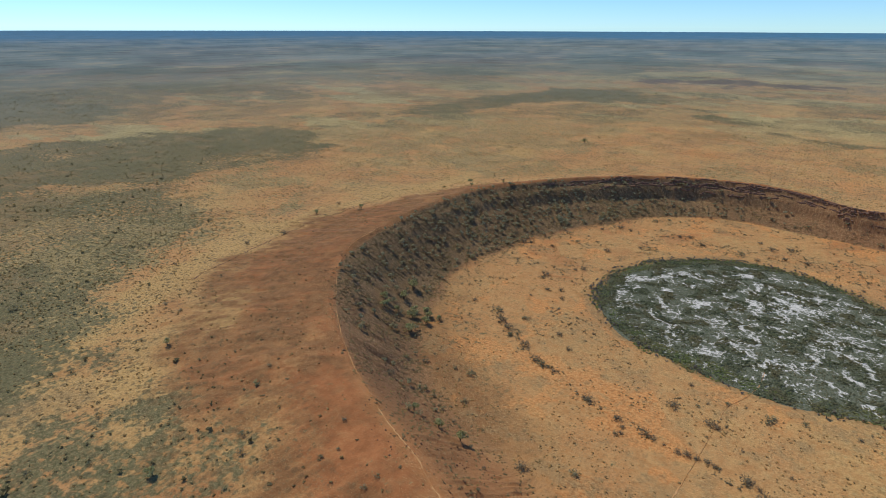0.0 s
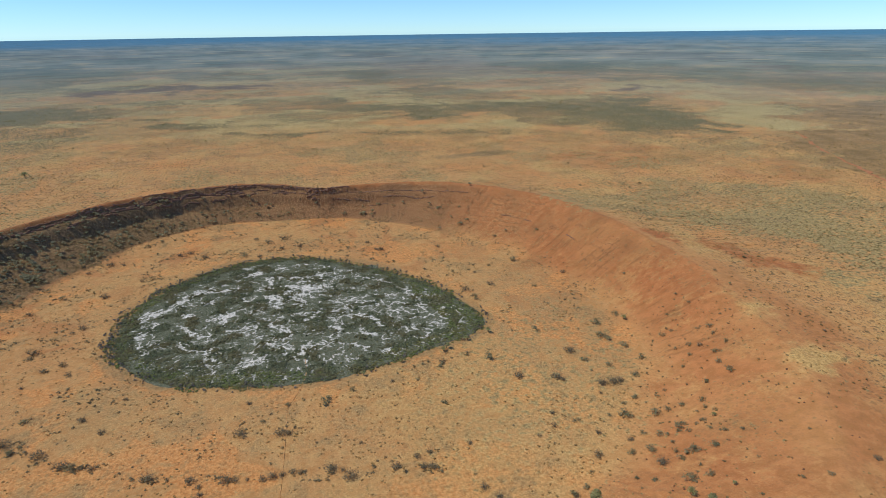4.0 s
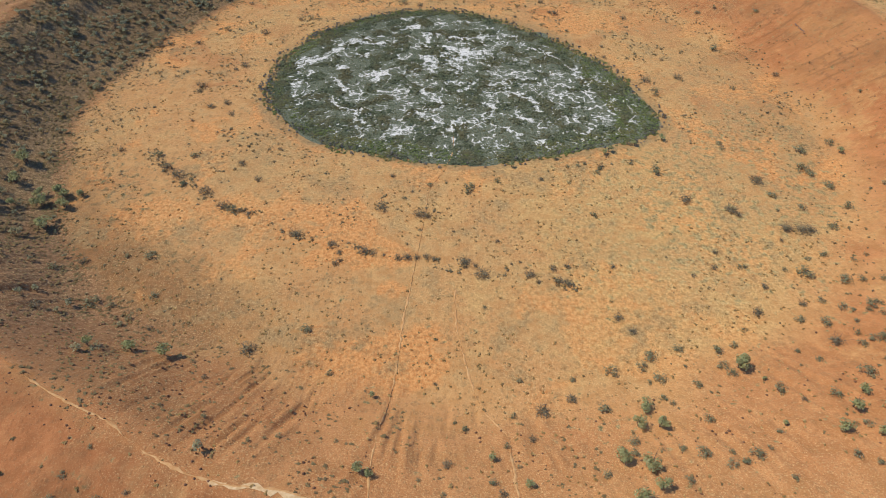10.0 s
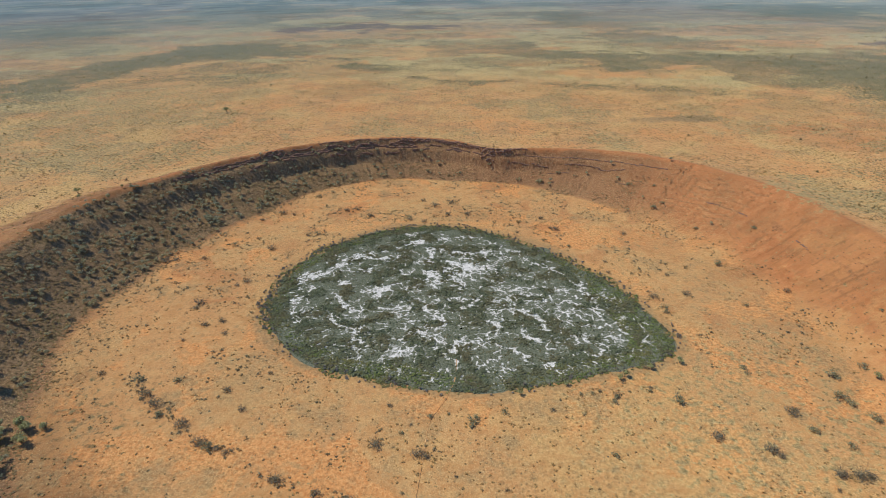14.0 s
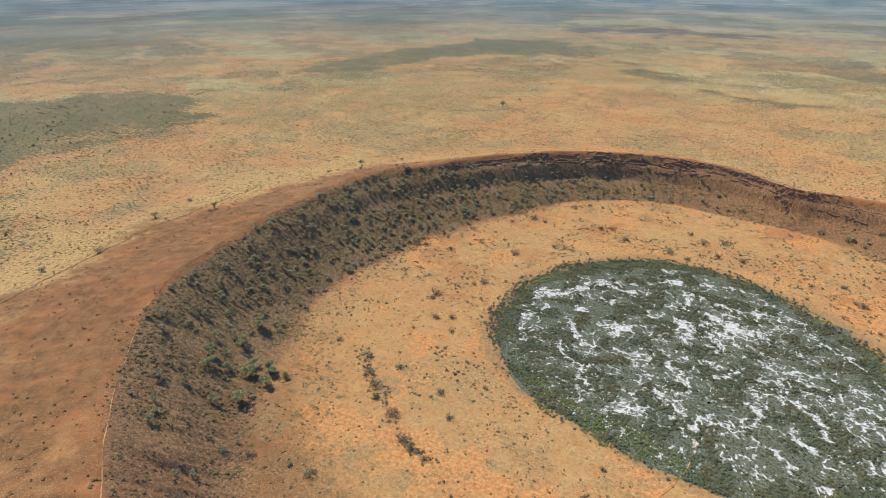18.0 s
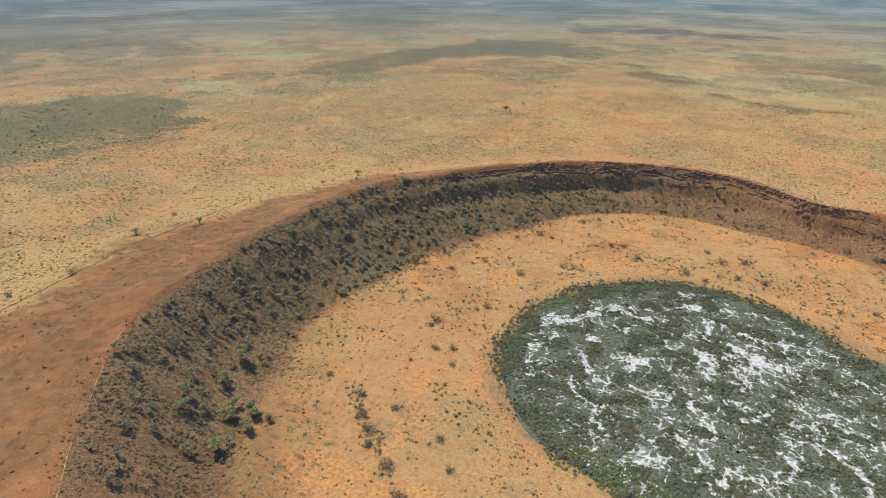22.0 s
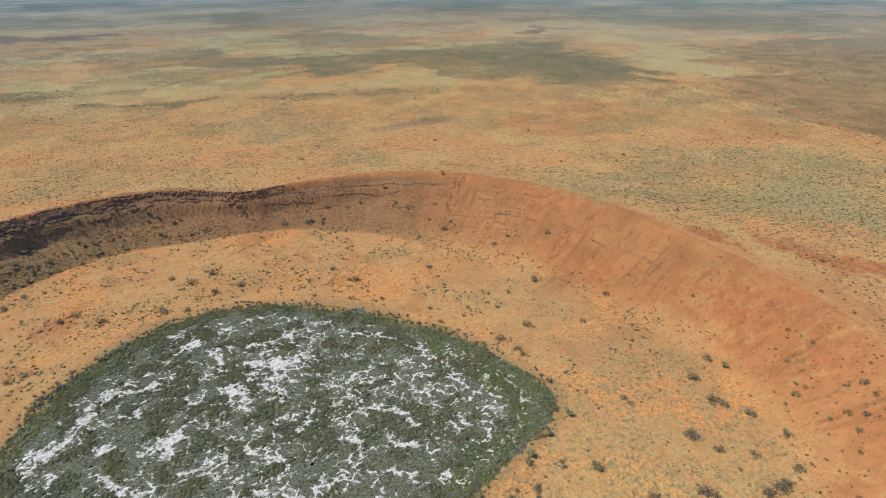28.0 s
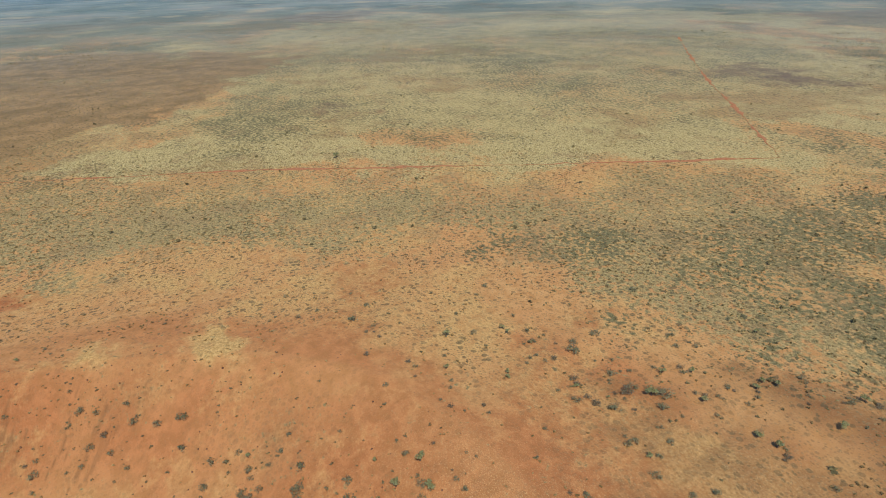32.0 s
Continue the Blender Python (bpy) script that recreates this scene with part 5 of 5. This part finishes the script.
WHERE = {"floor": "on the orange crater floor", "near": "on the sunlit inner slope", "north": "near the foot of the far wall",
         "east": "on the red eastern slope", "west": "on the plain below the outer slope", "wall": "on the dark inner wall"}
WORD = {"shrub": "grey-green wattle shrub", "gum_tree": "green-leaved small gum tree", "dry_shrub": "half-bare grey thorny shrub"}
GROUPS = {"shrub": "wattle shrubs of the crater", "gum_tree": "gum trees of the crater", "dry_shrub": "grey shrubs of the crater"}
plant_rng = np.random.RandomState(21)
UNITS = {kind: [make_plant(kind, plant_rng) for _ in range(6)] for kind in WORD}
USED = {kind: [False] * 6 for kind in WORD}


def plant_row(kind, where, places):
    for x, y, w in places:
        w = 1.15 * w
        n = plant_rng.randint(6)
        z = float(height(np.array([float(x)]), np.array([float(y)]))[0]) - 0.1
        tall = w * plant_rng.uniform(0.8, 1.1) * (1.05 if kind == "gum_tree" else 0.85)
        m = pose(x, y, z, 0, 0, plant_rng.uniform(0, 360)) @ Matrix.Diagonal((w, w, tall, 1))
        unit = UNITS[kind][n]
        if USED[kind][n]:
            ob = copy_thing(unit, m)
        else:
            ob = unit
            ob.matrix_basis = m
            USED[kind][n] = True
        ob.scale = (w, w, tall)
        size = "large" if w > 6.5 else "small" if w < 3 else "spreading"
        tagged(ob, size + " " + WORD[kind] + " " + WHERE[where], "tree" if kind == "gum_tree" else "shrub", GROUPS[kind])


plant_row('shrub', 'floor', [(-348, -88, 11), (-295, -99, 6.6), (-331, -117, 6.7), (-346, -109, 8.8), (-254, -48, 11), (-220, -88, 8.9), (-222, -49, 7.6), (-174, -118, 8.3), (-218, -167, 8.8), (-234, -166, 5.7), (-222, -180, 3.1), (-203, -204, 6.7), (-239, -210, 10), (-227, -211, 6.8), (-277, -180, 6.7)])
plant_row('gum_tree', 'floor', [(-352, -62, 11), (-309, -100, 11), (-318, -111, 11), (-302, -113, 8.4), (-302, -138, 11), (-325, -102, 8.7)])
plant_row('dry_shrub', 'floor', [(-241, -65, 11), (-228, -76, 11), (-200, -97, 10.4), (-180, -61, 8.1), (-162, -82, 6.9), (-181, -115, 11), (-167, -120, 5.7), (-160, -123, 6.5), (-122, -146, 11), (-259, -226, 9.1), (-288, -39, 7.1), (-152, -41, 4.6), (-262, -172, 7.5)])
plant_row('shrub', 'floor', [(-25, -91, 4.9), (-12, -88, 3.3), (6, -96, 8.9), (28, -88, 5.8), (84, -91, 3.3), (-45, -107, 4), (-100, -232, 7.2), (-21, -240, 3.1), (-41, -157, 2.9), (10, -216, 3.3), (-32, -143, 3)])
plant_row('dry_shrub', 'floor', [(-55, -80, 5.8), (63, -86, 5), (-62, -118, 10.1), (-33, -127, 9.2), (-27, -129, 6.9), (-39, -99, 3.2), (-94, -158, 8.1), (-88, -165, 5.1), (-71, -164, 8.7), (-65, -166, 6.5), (-57, -168, 3.6), (-47, -171, 6.4), (-40, -171, 7.8), (-34, -171, 5.7), (-27, -171, 6.4), (-22, -173, 4.9), (-8, -145, 3), (-1, -176, 9.8), (10, -188, 10.3), (6, -180, 4.9), (31, -178, 2.8), (42, -188, 7.6), (37, -176, 2.8), (58, -183, 5.6), (68, -181, 5.7), (60, -195, 7.6), (66, -197, 6.9), (47, -195, 4.1), (-86, -173, 5), (-89, -176, 5.7)])
plant_row('dry_shrub', 'floor', [(23, -156, 3.7)])
plant_row('gum_tree', 'floor', [(41, -69, 5), (78, -59, 5), (120, -53, 6), (148, -41, 6.5), (173, -33, 6)])
plant_row('shrub', 'floor', [(4, -101, 6), (101, -66, 4.5), (112, -73, 5.5), (139, -67, 5), (220, -47, 5), (187, 41, 7), (86, -69, 4), (95, -69, 4), (70, -75, 3), (123, -67, 3)])
plant_row('gum_tree', 'west', [(-465, 790, 11), (-410, 262, 5), (-468, 262, 7)])
plant_row('shrub', 'floor', [(96, -130, 6.3), (109, -78, 6), (155, -78, 10.6), (219, -41, 5.9), (233, -89, 5.6), (236, -109, 7.3), (283, -53, 11), (273, -77, 10.8), (277, -83, 7.8), (312, -43, 8.5), (285, -99, 8.7), (284, -125, 8.4), (264, -146, 8), (252, -124, 7.2), (233, -127, 3.5), (183, -184, 4.7), (187, -184, 3.9), (222, -190, 9.7), (225, -194, 7.2), (243, -201, 8.9), (212, -187, 4), (232, -177, 4.1), (259, -182, 4.2), (228, -225, 6.2), (243, -227, 7.8), (248, -225, 5.5), (263, -205, 5.7), (201, -231, 6.7), (244, -235, 4.6), (319, -109, 6.8)])
plant_row('gum_tree', 'floor', [(124, -49, 7.3), (313, -57, 6.2)])
plant_row('dry_shrub', 'floor', [(144, -39, 5.6), (113, -71, 6.1), (140, -63, 4.5), (230, -92, 11), (168, -114, 10.2), (198, -126, 11), (202, -132, 6), (231, -148, 11), (241, -149, 11), (248, -149, 7.8), (222, -159, 4.2), (98, -182, 5.1), (172, -170, 5.5), (166, -184, 5.3), (150, -191, 3.7), (193, -202, 5.4), (92, -226, 6.7), (209, -218, 6.1), (179, -223, 8.1)])
plant_row('shrub', 'near', [(-208, -259, 6.7), (-211, -223, 4.4), (-133, -305, 3.9), (-95, -315, 3.2), (-173, -327, 2.8), (-180, -339, 3.9), (-182, -349, 4.4), (-163, -350, 4.8), (-122, -287, 3.5), (-158, -260, 3.2), (-82, -264, 4.9), (-11, -299, 3.4), (-6, -304, 5), (20, -294, 4.6), (14, -316, 3.8), (6, -339, 5), (-28, -338, 2.5), (-17, -346, 2.9), (19, -329, 2.6), (57, -269, 4.9), (-68, -316, 2.6), (27, -270, 4.2), (45, -328, 2.6)])
plant_row('gum_tree', 'near', [(-214, -256, 7.5), (-194, -254, 8.8), (-174, -257, 9.8), (-56, -281, 4.7), (-56, -334, 6.5), (-50, -336, 4.5), (6, -325, 5.2), (22, -340, 5)])
plant_row('dry_shrub', 'near', [(-132, -247, 11), (-196, -230, 5), (-146, -274, 3.7), (-150, -347, 3.1), (-15, -329, 5.6), (36, -291, 8.7), (28, -311, 4.9), (9, -345, 4.9), (54, -283, 7.1), (-21, -271, 3)])
plant_row('shrub', 'near', [(79, -265, 7.5), (98, -262, 7), (104, -255, 8.4), (105, -271, 7.6), (99, -273, 3.8), (122, -250, 6), (123, -277, 5.7), (122, -263, 3.2), (128, -283, 2.5), (144, -253, 8.1), (155, -248, 5.5), (142, -264, 6.6), (144, -271, 6.5), (70, -291, 7.7), (103, -284, 4.9), (77, -315, 6.1), (75, -323, 5.5), (58, -335, 4.7), (98, -321, 4.5), (105, -325, 7.2), (118, -303, 6), (127, -328, 7.3), (114, -333, 5.5), (122, -331, 5.6), (92, -340, 4.8), (136, -342, 3.9), (161, -287, 7.1), (185, -292, 6.5), (194, -265, 4.9), (208, -279, 9.6)])
plant_row('shrub', 'near', [(185, -314, 5), (192, -317, 5.6), (169, -331, 4.7), (145, -315, 4.1), (186, -257, 4.2), (228, -254, 6.6), (232, -256, 7.3), (223, -248, 4.4), (167, -236, 3.5), (176, -336, 4.1)])
plant_row('gum_tree', 'near', [(150, -266, 11), (91, -291, 8.4), (83, -304, 8.1), (93, -305, 8.1), (67, -326, 9.2), (78, -331, 9.1), (79, -343, 6.7), (68, -350, 8.6), (187, -302, 8.3), (173, -316, 7.4)])
plant_row('dry_shrub', 'near', [(99, -236, 5.3), (210, -253, 10.1)])
plant_row('shrub', 'north', [(-345, 106, 8.3), (-351, 64, 7.9), (-282, 228, 9.2), (-258, 198, 7.5), (-167, 225, 8.7), (-190, 351, 8.7), (-173, 370, 7.4), (-157, 369, 5.9), (-261, 313, 10), (-322, 203, 7.8), (-59, 267, 11), (101, 199, 7.1), (127, 182, 5.9), (238, 340, 10.2), (152, 396, 7.6), (123, 387, 11), (95, 398, 9.1), (174, 384, 6), (254, 278, 9.7), (266, 323, 7.3), (265, 283, 7), (282, 214, 7.8), (333, 184, 7.7), (275, 134, 10.7), (189, 49, 7), (265, 52, 6.4), (56, 427, 9.3), (-38, 439, 9.4), (10, 430, 7.8)])
plant_row('dry_shrub', 'north', [(-321, 156, 11), (-311, 161, 9.9), (-341, 173, 7.6), (-281, 164, 8.5), (-247, 270, 6.8), (-226, 291, 11), (-210, 286, 8.2), (-178, 221, 7.5), (-142, 298, 11), (-130, 302, 9.5), (-110, 279, 10.5), (-212, 185, 10.8), (-217, 109, 8.8), (-225, 101, 6.5), (-250, 67, 10.6), (-250, 59, 6.3), (-217, 35, 7.9), (-231, 30, 8.9), (-208, 15, 6.7), (-241, 6, 4.8), (-113, 215, 7.3), (-101, 223, 6.1), (-40, 259, 8.9), (108, 264, 7.8), (-9, 281, 11), (16, 281, 11), (-5, 320, 11), (-27, 311, 11), (-43, 331, 8.3), (120, 230, 11)])
plant_row('dry_shrub', 'north', [(114, 234, 6.3), (73, 223, 4.9), (113, 158, 5.7), (197, 214, 8.8), (158, 143, 5.6), (155, 118, 5.4), (185, 68, 8.3), (218, 73, 9.5), (213, 111, 5.5), (315, 74, 8)])
plant_row('shrub', 'east', [(357, 10, 4.7), (345, -137, 6.6), (340, -147, 4.9), (336, -166, 5.6), (323, -168, 6.3), (320, -142, 5.6), (312, -154, 4.7), (298, -163, 3.9), (314, -183, 6.2), (311, -198, 7.7), (327, -111, 4.1), (338, -89, 3.4), (292, -196, 6.7), (326, -172, 4), (275, -211, 5.8), (271, -220, 4.3), (272, -228, 4.3), (264, -220, 2.9), (259, -232, 4.9), (255, -243, 3.5), (259, -252, 4.9), (253, -232, 3.5), (268, -179, 3.7), (283, -186, 3), (253, -202, 5.7), (243, -260, 7.4), (233, -253, 4.7), (239, -231, 4.8), (220, -257, 5.9), (244, -174, 5.7)])
plant_row('shrub', 'east', [(221, -217, 5.4), (213, -236, 7.3), (309, -109, 3.3), (220, -282, 6.5), (214, -316, 4.5), (183, -334, 3.6), (198, -317, 3.1)])
plant_row('gum_tree', 'east', [(198, -292, 6.3), (200, -305, 6.2), (187, -320, 6.1), (205, -322, 5.6)])
plant_row('dry_shrub', 'east', [(324, -151, 5.6), (210, -332, 3.2)])
plant_row('shrub', 'east', [(354, -326, 9.1), (376, -343, 5.2), (331, -329, 4), (337, -337, 4), (303, -404, 5.6), (335, -405, 4.2), (323, -385, 3.2), (284, -405, 3.1), (292, -445, 5.7), (315, -446, 4.2), (277, -441, 5.6), (283, -454, 3.2), (260, -433, 3.8), (254, -421, 3.7), (263, -467, 6.4), (267, -489, 8.3), (254, -460, 10.2), (245, -359, 3.4), (221, -425, 3.6), (208, -430, 6.3), (192, -396, 3.9), (192, -447, 8.4), (205, -472, 7.4), (223, -470, 7.6), (217, -463, 3.7), (224, -478, 3.1), (222, -484, 3.9), (218, -502, 4.7), (190, -485, 11), (181, -476, 7.2)])
plant_row('shrub', 'east', [(310, -562, 7.6), (371, -449, 5.6), (357, -434, 3.6), (375, -400, 3.6), (352, -354, 3.3), (240, -469, 3.1)])
plant_row('gum_tree', 'east', [(305, -383, 5.5), (301, -428, 4.1), (294, -429, 4), (249, -403, 3.6), (243, -400, 3.6), (194, -478, 8.1), (824, -433, 9.7)])
plant_row('dry_shrub', 'east', [(302, -321, 5.2), (250, -441, 5.3), (228, -442, 5.9), (223, -441, 5.1), (209, -439, 5), (202, -440, 7.1), (202, -465, 9.5)])
plant_row('shrub', 'west', [(-281, -352, 5.1), (-268, -364, 5.6), (-298, -320, 3.1), (-320, -294, 4.1), (-296, -299, 3.1), (-220, -344, 4), (-214, -334, 3.3), (-460, -319, 4), (-475, -324, 4), (-458, -315, 4), (-504, -263, 5.5), (-476, -265, 5.3), (-386, -389, 5.9), (-472, -381, 4.9), (-463, -370, 5.8), (-344, -417, 5.4), (-622, -345, 9.8), (-564, -319, 6.9), (-402, -428, 4.3), (-369, -441, 5.6), (-232, -372, 3.3), (-253, -388, 3.4), (-255, -354, 2.1)])
plant_row('gum_tree', 'west', [(-429, -309, 7.2), (-301, -402, 8.7), (-590, 29, 9), (-544, 74, 8), (-490, 297, 8.8)])
plant_row('dry_shrub', 'west', [(-228, -313, 4.9), (-571, -110, 9.3), (-559, -61, 9.5), (-599, 86, 7.9), (-457, 354, 7.3), (-589, -196, 6.4)])
plant_row('shrub', 'wall', [(-358, -150, 6.8), (-348, -145, 7.6), (-571, 28, 5.9), (-539, 64, 5.9)])
plant_row('gum_tree', 'wall', [(-351, -66, 11), (-345, -92, 11), (-349, -118, 11), (-340, -130, 11), (-332, -119, 7.8), (-319, -112, 11), (-307, -102, 11), (-300, -114, 9), (-294, -99, 6.8), (-305, -139, 8.8)])
plant_row('dry_shrub', 'wall', [(-382, -133, 7.9), (-386, -123, 9.7), (-384, -95, 11), (-320, -135, 6.8), (-342, -168, 8.7)])

# the many small shrubs of the sunlit eastern and south-eastern slopes
slope_rng = np.random.RandomState(77)
for kind, count in (("shrub", 85), ("dry_shrub", 25), ("gum_tree", 10)):
    spots = []
    while len(spots) < count:
        a = radians(slope_rng.uniform(-78, -8))
        f_, c_ = float(ring(FLOOR_R, np.array([a]))[0]), float(ring(CREST_R, np.array([a]), 3)[0])
        r_ = f_ + (c_ - f_) * slope_rng.uniform(0.25, 1.9)
        x_, y_ = CX + r_ * math.cos(a), CY + r_ * math.sin(a)
        if fbm(np.array([x_]), np.array([y_]), 40, 3, 161)[0] > 0.44:
            spots.append((x_, y_, slope_rng.uniform(1.8, 4.6)))
    plant_row(kind, "east", spots)

# clumps of shrubs where the south-eastern outer slope runs out
for kind, count in (("shrub", 44), ("dry_shrub", 10), ("gum_tree", 12)):
    spots = []
    while len(spots) < count:
        x_, y_ = slope_rng.uniform(95, 250), slope_rng.uniform(-620, -430)
        if 0.62 * x_ + y_ < -330 and fbm(np.array([x_]), np.array([y_]), 34, 3, 167)[0] > 0.49:
            spots.append((x_, y_, slope_rng.uniform(2.4, 6.2)))
    plant_row(kind, "east", spots)
